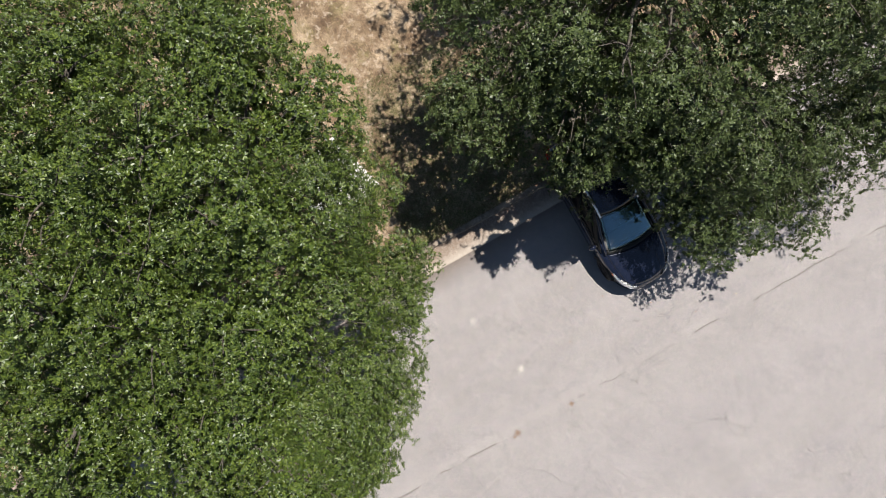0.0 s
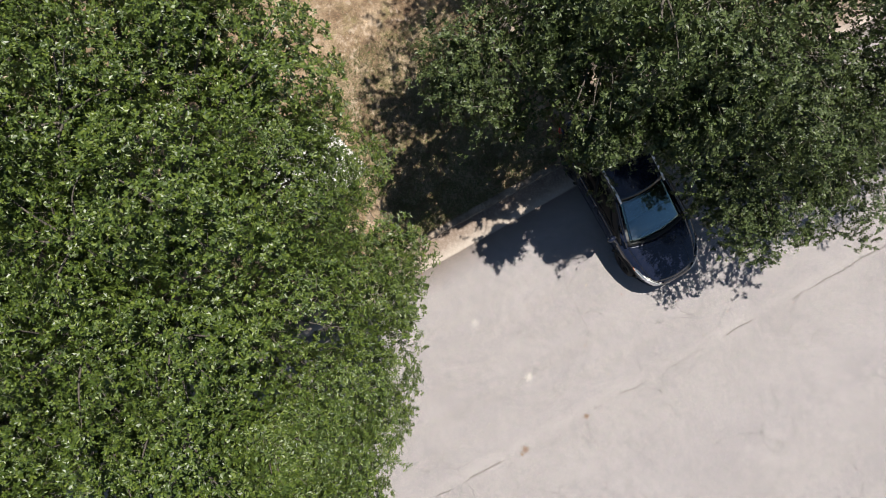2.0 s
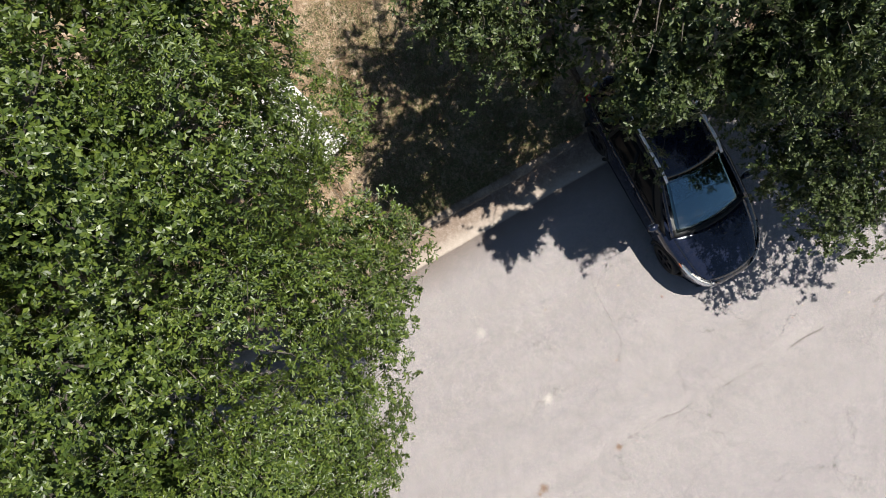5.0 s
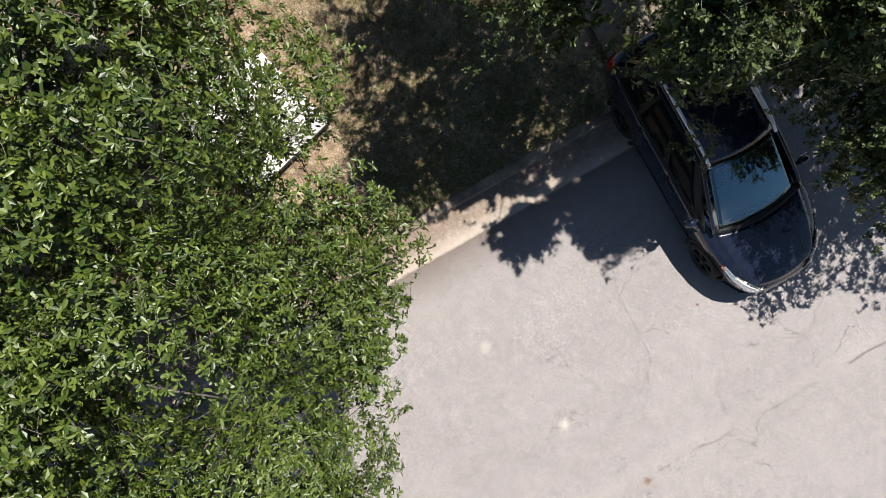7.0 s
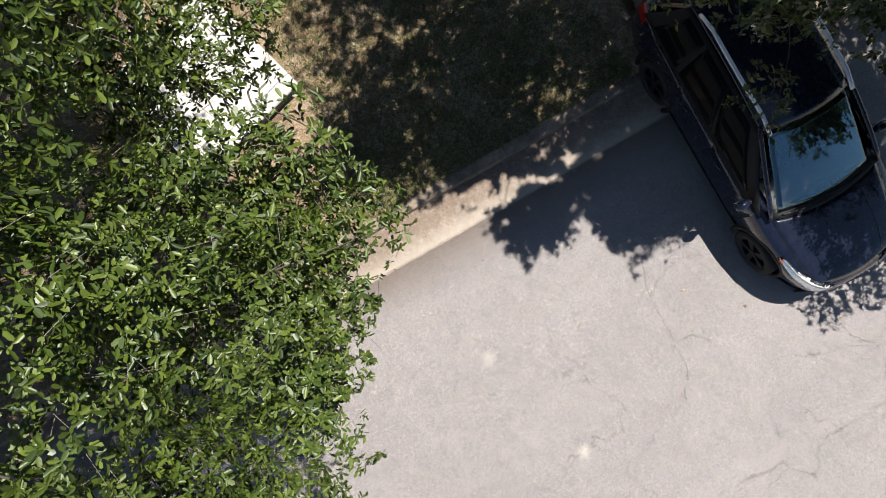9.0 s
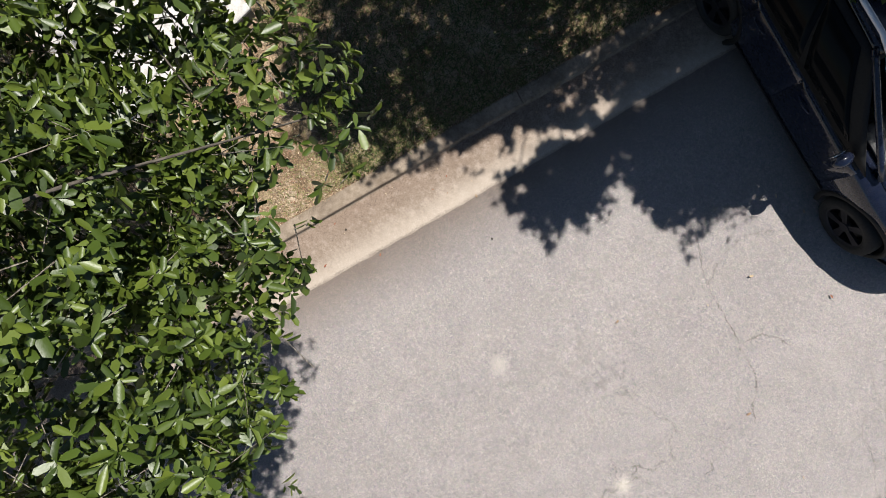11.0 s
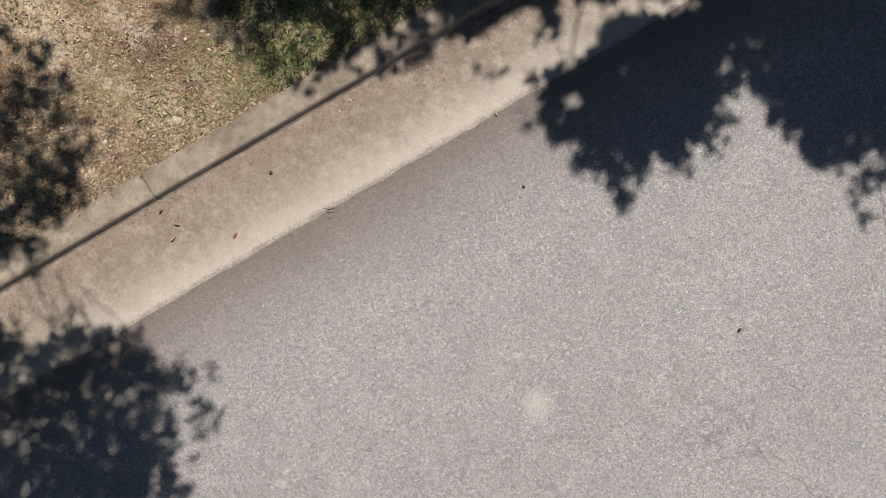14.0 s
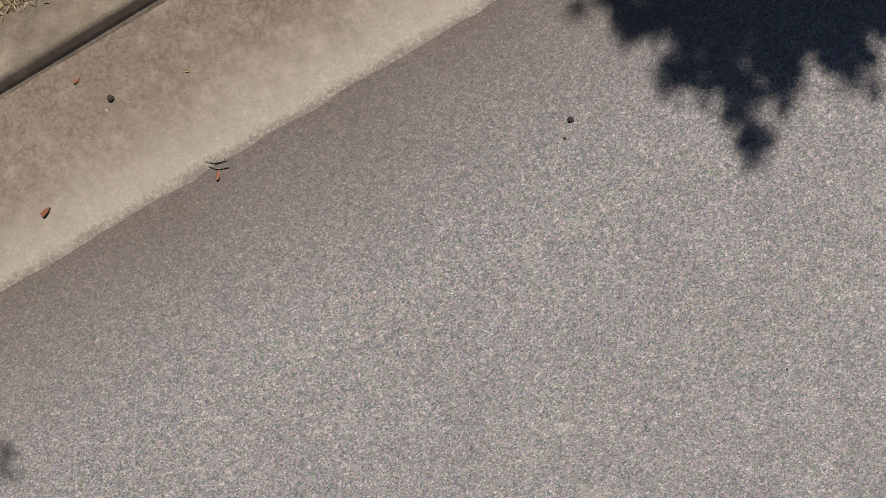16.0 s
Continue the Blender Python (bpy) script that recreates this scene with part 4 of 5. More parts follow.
def wheel(parent, x, y, side):
    w = new("wheel")
    w.parent = parent
    w.location = (x, y, 0.345)
    bm = bmesh.new()
    prof = [(-0.10, 0.235), (-0.105, 0.30), (-0.085, 0.338), (-0.04, 0.345), (0.04, 0.345), (0.085, 0.338), (0.105, 0.30), (0.10, 0.235)]
    n = 36
    rows = [[bm.verts.new((px, r * math.cos(6.2832 * k / n), r * math.sin(6.2832 * k / n))) for px, r in prof] for k in range(n)]
    for k in range(n):
        a, b = rows[k], rows[(k + 1) % n]
        for j in range(len(prof) - 1):
            bm.faces.new((a[j], a[j + 1], b[j + 1], b[j]))
        bm.faces.new((a[-1], a[0], b[0], b[-1]))
    bmesh.ops.recalc_face_normals(bm, faces=bm.faces)
    part("tyre", bm, RUBBER, w, "worn black rubber tyre", True)
    bm = bmesh.new()
    for k in range(5):
        a = 6.2832 * k / 5
        for da in (-0.10, 0.10):
            v = []
            for r, hw in ((0.05, 0.02), (0.225, 0.024)):
                for sgn in (-1, 1):
                    for px in (0.055, 0.085):
                        v.append(bm.verts.new((side * px, r * math.cos(a + da) - sgn * hw * math.sin(a + da), r * math.sin(a + da) + sgn * hw * math.cos(a + da))))
            bmesh.ops.convex_hull(bm, input=v)
    bmesh.ops.create_cone(bm, cap_ends=True, segments=20, radius1=0.07, radius2=0.055, depth=0.05, matrix=Matrix.Translation((side * 0.07, 0, 0)) @ Matrix.Rotation(radians(90), 4, "Y"))
    rim = [[bm.verts.new((side * px, r * math.cos(6.2832 * k / 28), r * math.sin(6.2832 * k / 28))) for px, r in ((0.095, 0.236), (0.08, 0.218), (-0.08, 0.21))] for k in range(28)]
    for k in range(28):
        a, b = rim[k], rim[(k + 1) % 28]
        for j in range(2):
            bm.faces.new((a[j], a[j + 1], b[j + 1], b[j]))
    part("rim", bm, ALLOY, w, "dusty five-spoke alloy rim")
    bm = bmesh.new()
    bmesh.ops.create_cone(bm, cap_ends=True, segments=24, radius1=0.16, radius2=0.16, depth=0.02, matrix=Matrix.Rotation(radians(90), 4, "Y"))
    part("brake_disc", bm, TRIM, w)
    return w


def tube(bm, pts, r, sides=6, flat=1.0):
    rows = []
    for i, p in enumerate(pts):
        d = (Vector(pts[min(i + 1, len(pts) - 1)]) - Vector(pts[max(i - 1, 0)])).normalized()
        s = d.cross(Vector((0, 0, 1))).normalized()
        q = s.cross(d)
        rows.append([bm.verts.new(Vector(p) + s * math.cos(a) * r * flat + q * math.sin(a) * r) for a in [6.2832 * k / sides for k in range(sides)]])
    for a, b in zip(rows, rows[1:]):
        for k in range(sides):
            bm.faces.new((a[k], a[(k + 1) % sides], b[(k + 1) % sides], b[k]))
    bm.faces.new(rows[0][::-1])
    bm.faces.new(rows[-1])
    bmesh.ops.recalc_face_normals(bm, faces=bm.faces)


def build_car():
    car = tagged(new("car"), "dark navy crossover car with silver roof rails parked nose-out", "car")
    # lower body, closed, with the wheel openings cut out of it
    stations = [0, 0.02, 0.05, 0.09, 0.13, 0.19, 0.26, 0.35, 0.45, 0.6, 0.75, 0.92, 1.1, 1.3, 1.6, 1.9, 2.2, 2.6, 3.0, 3.3, 3.6, 3.9, 4.1, 4.25, 4.35, 4.42, 4.47, 4.5]
    bm = bmesh.new()
    rows = []
    for s in stations:
        sec = car_section(s)
        y = CAR_LONG / 2 - s
        ring = [bm.verts.new((x, y, z)) for x, z in sec] + [bm.verts.new((-x, y, z)) for x, z in sec[-2:0:-1]]
        rows.append(ring)
    n = len(rows[0])
    for a, b in zip(rows, rows[1:]):
        for k in range(n):
            bm.faces.new((a[k], a[(k + 1) % n], b[(k + 1) % n], b[k]))
    bm.faces.new(rows[0])
    bm.faces.new(rows[-1][::-1])
    bmesh.ops.recalc_face_normals(bm, faces=bm.faces)
    body = part("body", bm, PAINT, car, smooth=True)
    front_y, rear_y = CAR_LONG / 2 - 0.88, CAR_LONG / 2 - 3.53
    bm = bmesh.new()
    for y in (front_y, rear_y):
        for x in (-0.8, 0.8):
            bmesh.ops.create_cone(bm, cap_ends=True, segments=40, radius1=0.40, radius2=0.40, depth=0.62, matrix=Matrix.Translation((x, y, 0.36)) @ Matrix.Rotation(radians(90), 4, "Y"))
    cutter = part("cutter", bm, TRIM)
    cut = body.modifiers.new("arches", "BOOLEAN")
    cut.operation, cut.object, cut.solver = "DIFFERENCE", cutter, "EXACT"
    graph = bpy.context.evaluated_depsgraph_get()
    done = bpy.data.meshes.new_from_object(body.evaluated_get(graph))
    body.modifiers.clear()
    body.data = done
    bpy.data.objects.remove(cutter)
    # wheels and arch trims
    for y in (front_y, rear_y):
        for side in (-1, 1):
            wheel(car, side * 0.80, y, side)
            bm = bmesh.new()
            arc = [6.2832 * k / 40 for k in range(-3, 24)]
            rr = []
            for a in arc:
                s_here = CAR_LONG / 2 - (y + 0.42 * math.cos(a))
                xx = half_wide(s_here)
                rr.append([bm.verts.new((side * (xx * 0.985 + ox), y + r * math.cos(a), 0.36 + r * math.sin(a))) for r, ox in ((0.385, -0.03), (0.388, 0.016), (0.43, 0.02), (0.445, -0.005))])
            for a, b in zip(rr, rr[1:]):
                for j in range(3):
                    bm.faces.new((a[j], b[j], b[j + 1], a[j + 1]))
            bmesh.ops.recalc_face_normals(bm, faces=bm.faces)
            part("wheel_arch_trim", bm, TRIM, car, "black plastic wheel arch trim", True)
    # bonnet, doors, sills as panels proud of the body
    for side in (-1, 1):
        for s0, s1 in ((1.42, 2.42), (2.44, 3.28)):
            door = grid_part("door", lambda a, b, s0=s0, s1=s1, side=side: car_point(s0 + (s1 - s0) * a, 2.35 + (7.0 - 2.35) * b, side, 0.005), 8, 12, PAINT, car)
            bm = bmesh.new()
            hs = s1 - 0.14
            tube(bm, [car_point(hs - 0.16 + 0.04 * k, 5.35, side, 0.008 + 0.022 * math.sin(math.pi * k / 5)) for k in range(6)], 0.011, 6)
            part("handle", bm, PAINT, door, "body-coloured door handle", True)
        grid_part("sill_trim", lambda a, b, side=side: car_point(1.33 + 1.76 * a, 1.4 + 0.9 * b, side, 0.010), 10, 4, TRIM, car, "black plastic sill strip")
        grid_part("belt_moulding", lambda a, b, side=side: car_point(1.45 + 2.35 * a, 7.1 + 0.35 * b, side, 0.012), 14, 2, TRIM, car, "thin dark window moulding")

    def hood(a, b):
        side = 1 if b > 0.5 else -1
        f = abs(b - 0.5) * 2
        s = 0.10 + 0.10 * f * f + (1.12 + 0.16 * f * f - 0.10 - 0.10 * f * f) * a
        return car_point(s, 12 - f * 3.55, side, 0.006)

    grid_part("bonnet", hood, 18, 20, PAINT, car)
    for side in (-1, 1):
        bm = bmesh.new()
        tube(bm, [car_point(0.25 + 0.1 * k, 9.55 + 0.05 * k, side, 0.008) for k in range(9)], 0.006, 5)
        part("bonnet_crease", bm, PAINT, car, smooth=True)

    # headlamps sweep back round the corners of the nose
    for side in (-1, 1):
        def lamp(a, b, side=side, out=0.010):
            s = 0.075 + 0.70 * a ** 1.25
            w0, w1 = 5.6 + 0.3 * a, 9.35 - 0.5 * a
            return car_point(s, w0 + (w1 - w0) * b * (1 - 0.45 * a), side, out)
        lens = grid_part("headlamp", lambda a, b, side=side: lamp(a, b, side, 0.014), 16, 5, LAMP_GLASS, car, "clear swept-back headlamp", 0.004)
        lens.visible_shadow = False
        grid_part("reflector", lambda a, b, side=side: lamp(a, 0.12 + 0.76 * b, side, 0.005), 14, 4, REFLECTOR, lens, "silver headlamp reflector", 0.002)
        grid_part("light_strip", lambda a, b, side=side: lamp(a, 0.74 + 0.16 * b, side, 0.0085), 14, 2, PAD, lens, "white running-light strip", 0.002)
        grid_part("side_marker", lambda a, b, side=side: lamp(0.88 + 0.09 * a, 0.1 + 0.3 * b, side, 0.0095), 4, 2, AMBER, lens, "amber side marker", 0.002)
        grid_part("tail_lamp", lambda a, b, side=side: car_point(4.22 + 0.24 * a, 5.0 + 2.6 * b, side, 0.012), 6, 6, RED_LAMP, car, "red tail lamp")
    grid_part("grille", lambda a, b: Vector(((a - 0.5) * 0.66, CAR_LONG / 2 + 0.012 - 0.25 * (a - 0.5) ** 2, 0.42 + 0.17 * b)), 10, 3, TRIM, car, "black grille", 0.02)
    grid_part("lower_bumper", lambda a, b: car_point(0.03 + 0.5 * abs(2 * a - 1) ** 2, 1.6 + 1.2 * b, 1 if a > 0.5 else -1, 0.014), 20, 3, TRIM, car, "black lower bumper")

    # greenhouse: dark inner shell, painted roof, glass
    def P(x, s, z):
        return Vector((x, CAR_LONG / 2 - s, z))

    WB, WT, RB, RT = (0.735, 1.30, 1.005), (0.580, 2.36, 1.515), (0.70, 4.32, 1.03), (0.555, 3.98, 1.50)
    wind = patch(P(-WB[0], WB[1], WB[2]), P(WB[0], WB[1], WB[2]), P(WT[0], WT[1], WT[2]), P(-WT[0], WT[1], WT[2]))
    plain_wind = wind

    def wind(u, v):
        bow = 4 * u * (1 - u)
        return plain_wind(u, v) + Vector((0, 0.13 * bow * (1 - 0.55 * v), 0.03 * bow * v + 0.012 * math.sin(math.pi * v)))

    back = patch(P(RB[0], RB[1], RB[2]), P(-RB[0], RB[1], RB[2]), P(-RT[0], RT[1], RT[2]), P(RT[0], RT[1], RT[2]), (0, -0.06, 0.02))

    def roof(a, b):
        s = WT[1] - 0.03 + (RT[1] + 0.12 - WT[1] + 0.03) * b
        x = (2 * a - 1)
        hw = 0.60 - 0.03 * b
        bow = 1.0 - abs(x) ** 2.6
        return P(x * hw, s - 0.09 * (1 - x * x) * (1 - b) + 0.05 * (1 - x * x) * b, 1.50 + 0.085 * bow + 0.035 * math.sin(math.pi * min(1, b * 0.95 + 0.05)))

    def side_wall(side):
        def fn(a, b):
            s = (1.36 + (4.30 - 1.36) * a) * (1 - b) + (2.30 + (4.0 - 2.30) * a) * b
            lat = 0.872 - 0.05 * max(0, a - 0.75) * 4 * 0.6 - 0.02 * max(0, 0.15 - a) * 6
            top = 0.598 - 0.02 * a
            return P(side * ((lat * (1 - b) + top * b) + 0.035 * math.sin(math.pi * b)), s, (0.965 + 0.03 * a) * (1 - b) + 1.50 * b)
        return fn

    grid_part("roof", roof, 20, 16, PAINT, car, "dark navy roof panel", 0.012)
    pane = grid_part("windscreen", inset_patch(wind, 0.045, 0.955, 0.03, 0.95), 16, 10, CAR_GLASS, car, "greenish windscreen reflecting the sky", 0.004)
    pane.visible_shadow = False
    grid_part("rear_window", inset_patch(back, 0.06, 0.94, 0.08, 0.92), 10, 8, DARK_GLASS, car, "dark rear window", 0.004)
    grid_part("tailgate_frame", lambda a, b: back(a, b) + Vector((0, 0.006, -0.008)), 10, 8, PAINT, car)
    for side in (-1, 1):
        wall = side_wall(side)
        grid_part("pillar_frame", wall, 24, 8, TRIM, car, thick=0.02)
        for a0, a1 in ((0.10, 0.385), (0.415, 0.70), (0.73, 0.93)):
            lo, hi = 0.09, 0.90
            grid_part("side_window", lambda u, v, a0=a0, a1=a1, wall=wall, side=side: wall(a0 + (a1 - a0) * u + (0.03 * v if a0 < 0.2 else 0), lo + (hi - lo) * v) + Vector((side * 0.008, 0, 0.004)), 8, 6, DARK_GLASS, car, "dark tinted side window", 0.004)
        # front pillar from bonnet to roof
        bm = bmesh.new()
        tube(bm, [P(side * (0.765 + (0.592 - 0.765) * k / 8 + 0.012 * math.sin(math.pi * k / 8)), 1.27 + (2.38 - 1.27) * k / 8, 1.0 + 0.505 * (k / 8) ** 0.92 + 0.012) for k in range(9)], 0.028, 8, 1.2)
        part("front_pillar", bm, PAINT, car, smooth=True)
        # roof rail on little feet
        bm = bmesh.new()
        pts = [P(side * (0.545 + 0.012 * math.sin(math.pi * k / 14)), 2.24 + 1.62 * k / 14, 1.545 + 0.075 * min(1, math.sin(math.pi * k / 14) * 2.2)) for k in range(15)]
        tube(bm, pts, 0.021, 8, 1.25)
        part("roof_rail", bm, RAIL, car, "silver roof rail", True)
        # door mirror
        bm = bmesh.new()
        bmesh.ops.create_icosphere(bm, subdivisions=3, radius=1.0)
        for v in bm.verts:
            k = 0.75 if v.co.y < 0 else 1.0
            v.co = Vector((side * 0.99 + v.co.x * 0.105, CAR_LONG / 2 - 1.62 + v.co.y * 0.075 * k, 1.03 + v.co.z * 0.07))
        mirror = part("door_mirror", bm, PAINT, car, "navy door mirror", True)
        bm = bmesh.new()
        tube(bm, [P(side * 0.86, 1.60, 0.985), P(side * 0.93, 1.61, 1.0), P(side * 0.97, 1.62, 1.01)], 0.022, 6, 1.4)
        part("mirror_stalk", bm, TRIM, mirror)
        grid_part("mirror_glass", lambda a, b, side=side: P(side * (0.905 + 0.17 * a), 1.683, 0.985 + 0.09 * b), 3, 3, REFLECTOR, mirror, "mirror glass", 0.004)
    # cowl and wipers at the foot of the windscreen
    grid_part("cowl", lambda a, b: P((2 * a - 1) * 0.74, 1.135 + 0.13 * (2 * a - 1) ** 2 + 0.13 * b, 1.012 + 0.01 * b + 0.012 * (1 - (2 * a - 1) ** 2)), 14, 3, TRIM, car, "black cowl grille", 0.01)
    for x0, x1 in ((-0.52, 0.10), (0.10, 0.62)):
        bm = bmesh.new()
        tube(bm, [P(x0 + (x1 - x0) * k / 6, 1.235 - 0.03 * math.sin(math.pi * k / 6) + 0.10 * ((x0 + (x1 - x0) * k / 6)) ** 2, 1.048 + 0.012 * math.sin(math.pi * k / 6)) for k in range(7)], 0.011, 6)
        part("wiper", bm, TRIM, car, "black windscreen wiper")
    grid_part("dashboard", lambda a, b: P((2 * a - 1) * 0.70, 1.36 + 0.42 * b, 1.018 + 0.02 * math.sin(3.1 * b)), 8, 5, DASH, car, "grey dashboard under the glass", 0.02)
    grid_part("header_trim", inset_patch(wind, 0.0, 1.0, 0.93, 1.0), 12, 2, TRIM, car, "black windscreen edge", 0.006)
    for x in (-0.36, 0.36):
        bm = bmesh.new()
        bmesh.ops.create_icosphere(bm, subdivisions=3, radius=1.0)
        for v in bm.verts:
            v.co = Vector((x + max(-1, min(1, v.co.x * 1.3)) * 0.22, CAR_LONG / 2 - 2.62 + v.co.y * 0.09 - v.co.z * 0.06, 1.12 + max(-1, min(1, v.co.z * 1.2)) * 0.26))
        part("seat", bm, CABIN, car, "dark cloth front seat", True)
    bm = bmesh.new()
    tube(bm, [P(0, 3.72, 1.61), P(0, 3.80, 1.66), P(0, 3.86, 1.672)], 0.02, 6, 1.4)
    part("aerial", bm, PAINT, car, "small roof aerial")
    return car


car = build_car()
car.matrix_world = Matrix.Translation(uv_place(5.36, -0.85, 0.0)) @ Matrix.Rotation(KERB_ANGLE + math.pi, 4, "Z") @ Matrix.Rotation(radians(0.75), 4, "X")

# ---------------------------------------------------------------- litter and grass on the verge
def litter_material(name, stops, rough=0.8, per_object=False):
    m, t, b = material(name, rough, spec=0.25)
    rnd = node(t, "ShaderNodeObjectInfo").outputs["Random"] if per_object else node(t, "ShaderNodeNewGeometry").outputs["Random Per Island"]
    set_colour(t, b, ramp(t, rnd, *stops))
    return m


STRAW = litter_material("straw", ((0.0, (0.15, 0.10, 0.062)), (0.45, (0.32, 0.235, 0.155)), (0.75, (0.47, 0.375, 0.27)), (0.85, (0.19, 0.18, 0.08)), (1.0, (0.12, 0.14, 0.05))))
GREEN_GRASS = litter_material("verge_grass", ((0.0, (0.10, 0.13, 0.035)), (0.6, (0.17, 0.19, 0.06)), (1.0, (0.33, 0.29, 0.13))))
# Much darker than verge_grass: the trees' shade is put into the blade colour.
SHADE_TONED_GRASS = litter_material("shade_grass", ((0.0, (0.035, 0.055, 0.015)), (0.7, (0.075, 0.10, 0.028)), (1.0, (0.20, 0.17, 0.08))))
DEAD_LEAF = litter_material("dead_leaf", ((0.0, (0.07, 0.036, 0.022)), (0.2, (0.24, 0.115, 0.075)), (0.5, (0.23, 0.145, 0.09)), (0.84, (0.36, 0.265, 0.175)), (1.0, (0.50, 0.41, 0.30))))
DEAD_LEAF_ONE = litter_material("dead_leaf_single", ((0.0, (0.22, 0.075, 0.045)), (0.2, (0.27, 0.17, 0.10)), (1.0, (0.46, 0.37, 0.25))), per_object=True)
STONE = litter_material("dark_pebble", ((0.0, (0.03, 0.025, 0.02)), (1.0, (0.07, 0.055, 0.045))), per_object=True)


def verge_places(rng, n, u0, u1, v0, v1, power=1.0):
    u = rng.uniform(u0, u1, n)
    v = v0 + (v1 - v0) * rng.random(n) ** power
    p = np.outer(u, ALONG) + np.outer(v, ACROSS)
    return p, u, v


def verge_height(p, v):
    z = []
    for q, w in zip(p, v):
        c = Vector(q)
        edge = min(1.0, (w - 0.69) / 0.5)
        z.append(LAWN_Z - 0.012 + edge * (0.05 * noise.noise(c * 0.9) + 0.018 * noise.noise(c * 4.1)) + 0.012 * max(0, w - 0.7))
    return np.array(z)


def blades(name, label, category, seed, n, box, power, long, lean, mat, patch=None, wide=1.0):
    """Grass blades as bent strips of two quads, lying or leaning."""
    rng = np.random.default_rng(seed)
    p, _, v = verge_places(rng, n, *box, power)
    if patch is not None:
        keep = waves(p * 0.55, patch) > rng.uniform(-0.1, 0.6, n)
        p, v = p[keep], v[keep]
    keep = ~((np.abs((p - np.array(PAD_A)) @ np.array(PAD_X) - 0.91) < 0.93) & (np.abs((p - np.array(PAD_A)) @ np.array(PAD_Y) - 0.92) < 0.95))
    p, v = p[keep], v[keep]
    p[:, 2] = verge_height(p, v)
    m = len(p)
    a = rng.uniform(0, 6.283, m)
    d = np.stack([np.cos(a), np.sin(a), np.zeros(m)], 1)
    s = np.stack([-np.sin(a), np.cos(a), np.zeros(m)], 1)
    size = long * rng.uniform(0.45, 1.3, m)[:, None]
    up = np.array((0, 0, 1.0)) * rng.uniform(0.1, lean, m)[:, None]
    w = wide * rng.uniform(0.0007, 0.0017, m)[:, None]
    b0, b1, b2 = p - 0.004 * np.array((0, 0, 1)), p + (d * 0.5 + up) * size, p + (d * 1.0 + up * 1.1) * size
    verts = np.stack([b0 - s * w, b0 + s * w, b1 + s * w, b1 - s * w, b2 + s * w * 0.3, b2 - s * w * 0.3], 1)
    faces = np.array([(0, 1, 2, 3), (3, 2, 4, 5)])[None] + 6 * np.arange(m)[:, None, None]
    return tagged(raw(name, verts.reshape(-1, 3), faces.reshape(-1, 4), mat, kind="stuff"), label, category)


blades("dry_grass", "thin straw-coloured dry grass on the bare verge", "grass", 21, 20000, (-4.6, 3.6, 0.745, 3.8), 1.3, 0.036, 0.6, STRAW, wide=1.8)
blades("kerb_grass", "dry grass fringe leaning over the back of the kerb", "grass", 22, 6500, (-4.6, 4.3, 0.735, 0.88), 1.0, 0.034, 0.8, STRAW)
blades("green_grass", "sparse patches of short green grass on the verge", "grass", 23, 22000, (-4.6, 4.3, 0.78, 4.2), 1.2, 0.036, 1.0, GREEN_GRASS, 4, 2.0)

blades("green_tuft", "small tufts of fresh green grass by the kerb", "grass", 25, 3200, (-0.1, 1.1, 0.77, 1.15), 1.0, 0.035, 1.0, GREEN_GRASS, 11)
# Shade-coloured blades laid where the right tree's shade falls on the verge.
blades("shade_grass", "dense short green grass behind the kerb, tree shade in its colour", "grass", 24, 26000, (0.25, 4.4, 0.76, 5.5), 1.2, 0.06, 1.2, SHADE_TONED_GRASS, wide=2.6)


def build_litter():
    rng = np.random.default_rng(31)
    p, _, v = verge_places(rng, 26000, -5.0, 4.2, 0.72, 6.5, 1.9)
    keep = ~((np.abs((p - np.array(PAD_A)) @ np.array(PAD_X) - 0.91) < 0.93) & (np.abs((p - np.array(PAD_A)) @ np.array(PAD_Y) - 0.92) < 0.95))
    p, v = p[keep], v[keep]
    p[:, 2] = verge_height(p, v) + 0.006
    a = rng.uniform(0, 6.283, len(p))
    ways = unit(np.stack([np.cos(a), np.sin(a), rng.normal(size=len(p)) * 0.15], 1))
    face = unit(rng.normal(size=p.shape) * 0.25 + (0, 0, 1))
    verts, faces = leaf_cloud(rng, p, ways, face, rng.uniform(0.009, 0.034, len(p)), True)
    tagged(raw("leaf_litter", verts, faces, DEAD_LEAF, kind="stuff"), "brown fallen leaf litter scattered over the verge", "leaf litter")


build_litter()


def fallen_leaf(x, y, z, turn, size):
    verts, faces = leaf_cloud(np.random.default_rng(int(1000 * abs(x))), np.zeros((1, 3)), np.array([(0, 1.0, 0)]), np.array([(0.1, 0, 1.0)]), np.ones(1))
    verts[:, 2] += 0.25 * verts[:, 1] ** 2 + 0.02
    ob = tagged(raw("fallen_leaf", verts, faces, DEAD_LEAF_ONE), "small dry curled leaf lying by the kerb", "leaf", "fallen leaves in the gutter")
    ob.matrix_world = Matrix.Translation((x, y, z)) @ Matrix.Rotation(turn, 4, "Z") @ Matrix.Scale(size, 4)


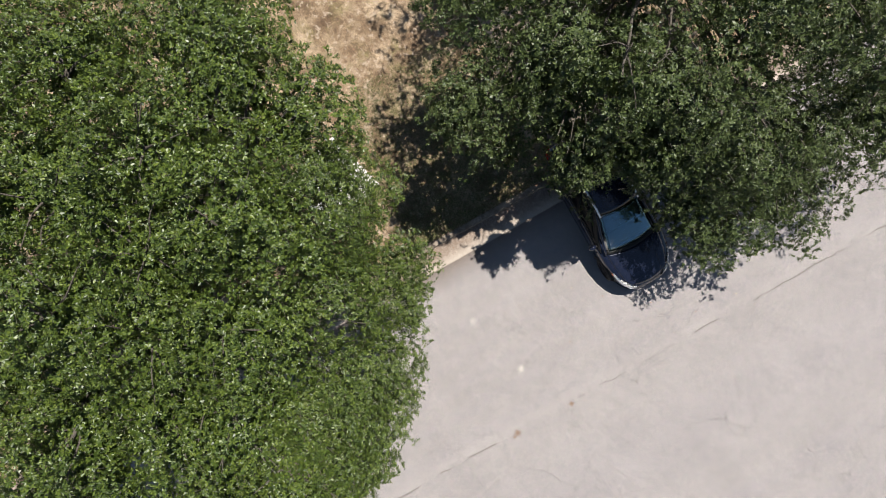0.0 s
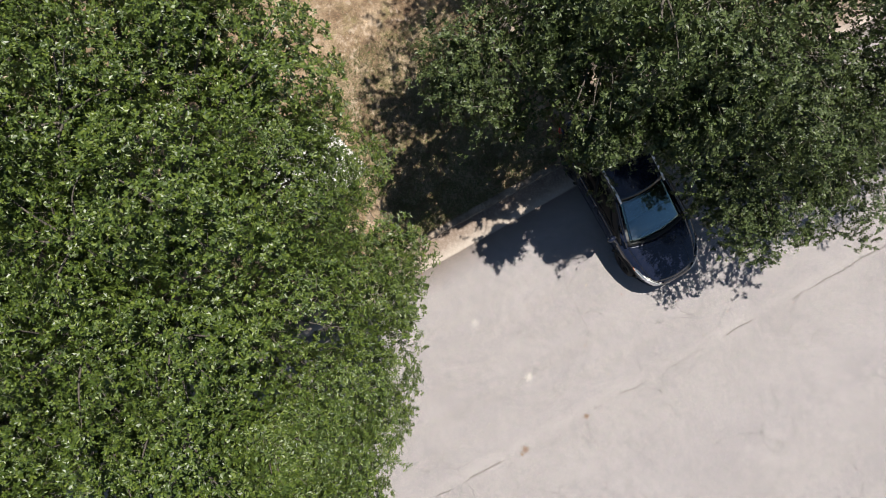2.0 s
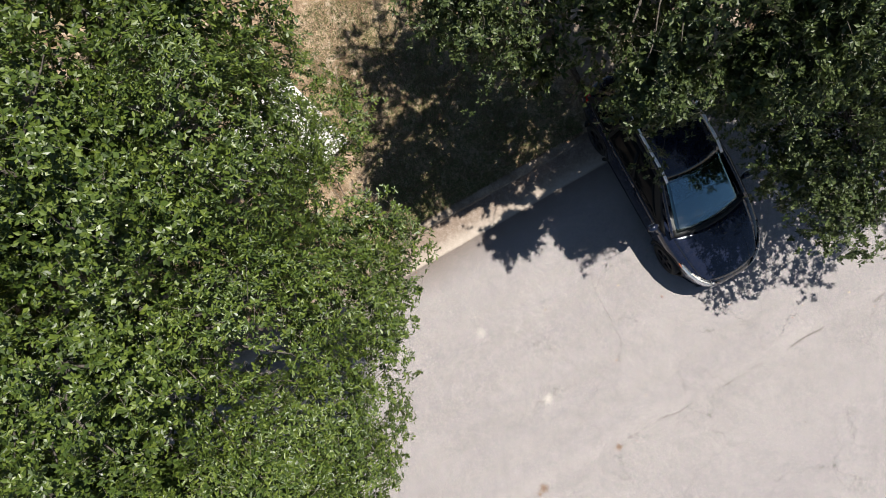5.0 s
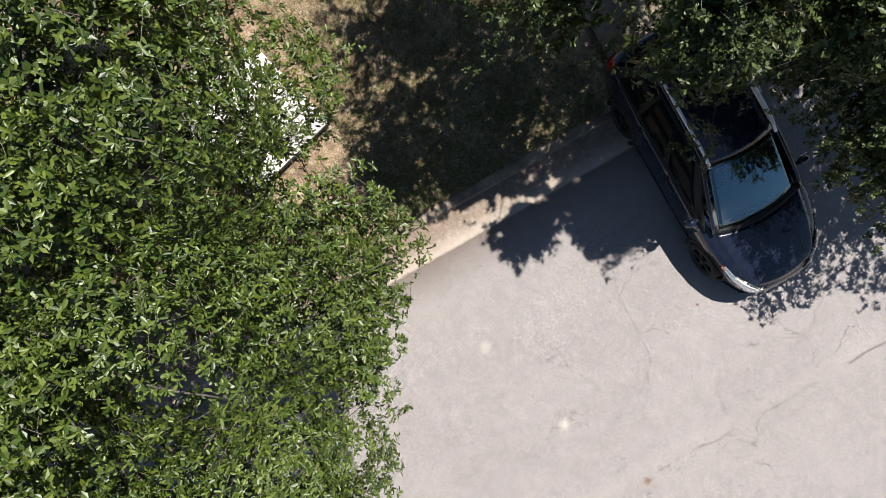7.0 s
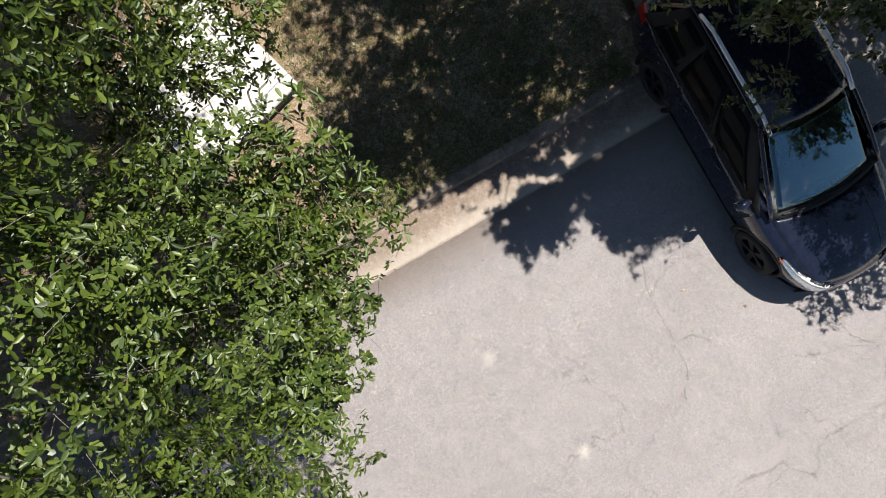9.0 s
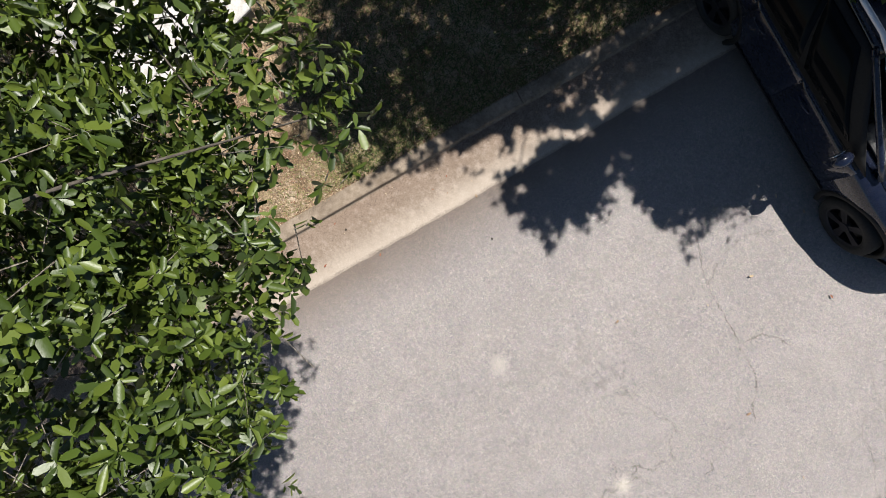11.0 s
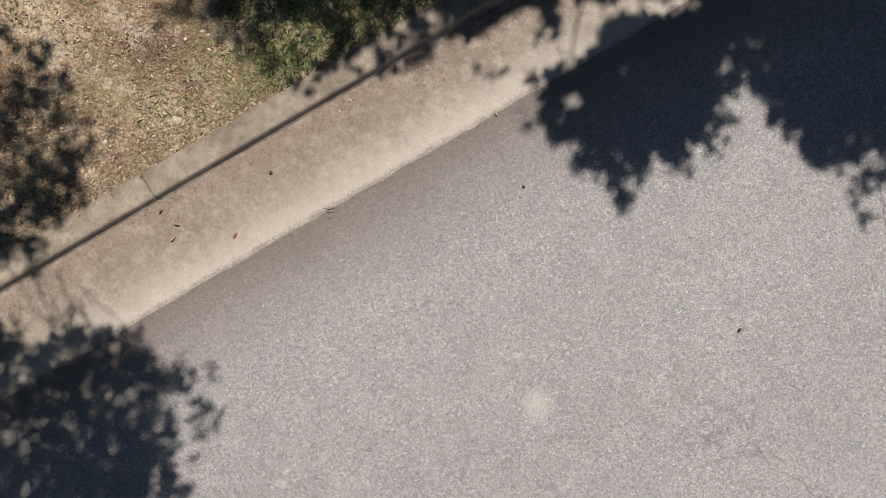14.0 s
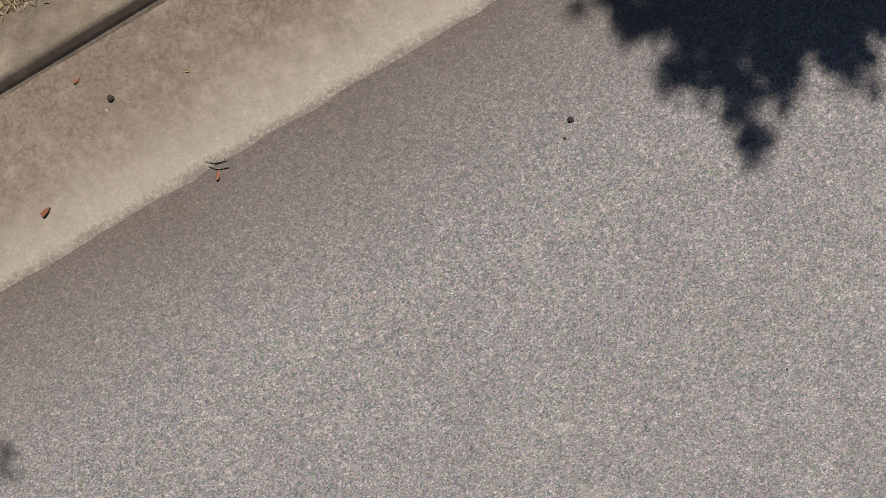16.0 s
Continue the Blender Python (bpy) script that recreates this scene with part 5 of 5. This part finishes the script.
rng_small = random.Random(8)
for k in range(26):
    u, v = rng_small.uniform(-2.6, 3.6), rng_small.choice((rng_small.uniform(0.30, 0.56), rng_small.uniform(0.0, 0.3), rng_small.uniform(0.42, 0.56)))
    q = uv_place(u, v)
    fallen_leaf(q.x, q.y, -0.022 * min(1, max(0, v) / 0.45) + 0.004, rng_small.uniform(0, 6.28), rng_small.uniform(0.014, 0.03))
for x, y in ((0.164, 0.039), (-0.814, -0.098), (1.202, 0.664), (-0.921, 0.043), (-0.781, -0.031), (-0.422, -0.081)):
    fallen_leaf(x, y, 0.004, rng_small.uniform(0, 6.28), 0.045)


for k in range(18):
    q = uv_place(rng_small.uniform(1.5, 9.0), rng_small.uniform(-5.5, -1.6))
    fallen_leaf(q.x, q.y, 0.04, rng_small.uniform(0, 6.28), rng_small.uniform(0.03, 0.06))


def pebble(x, y, z, r):
    bm = bmesh.new()
    bmesh.ops.create_icosphere(bm, subdivisions=2, radius=r)
    for w in bm.verts:
        w.co *= 1 + 0.35 * noise.noise(w.co / r * 0.9 + Vector((x * 7, y * 7, 0)))
        w.co.z *= 0.7
    ob = tagged(part("pebble", bm, STONE, smooth=True), "small dark pebble lying on the pavement", "pebble", "pebbles by the kerb")
    ob.matrix_world = Matrix.Translation((x, y, z + r * 0.55))


for x, y, z, r in ((1.382, 0.174, 0.0, 0.011), (-0.212, 0.291, -0.012, 0.012), (1.36, 0.11, 0.0, 0.006), (4.95, -2.45, 0.01, 0.014), (3.0, -3.3, 0.02, 0.012), (4.6, -1.9, 0.01, 0.01), (5.7, -2.7, 0.02, 0.012), (2.1, -0.7, 0.005, 0.007), (7.9, -3.0, 0.025, 0.016), (8.6, -1.4, 0.02, 0.014)):
    pebble(x, y, z, r)


def fallen_twig(points, r):
    bm = bmesh.new()
    tube(bm, points, r, 5)
    tagged(part("fallen_twig", bm, TWIG, smooth=True), "thin pale dry twig lying on the asphalt", "twig", "fallen twigs")


fallen_twig([(4.70, -2.53, 0.012), (4.79, -2.47, 0.014), (4.90, -2.44, 0.012)], 0.004)
fallen_twig([(0.13, 0.045, 0.006), (0.16, 0.035, 0.009), (0.20, 0.04, 0.006)], 0.0025)
fallen_twig([(0.12, 0.06, 0.006), (0.155, 0.055, 0.009), (0.19, 0.065, 0.006)], 0.0025)
fallen_twig([(2.12, -0.75, 0.008), (2.13, -0.81, 0.009), (2.145, -0.87, 0.008)], 0.002)
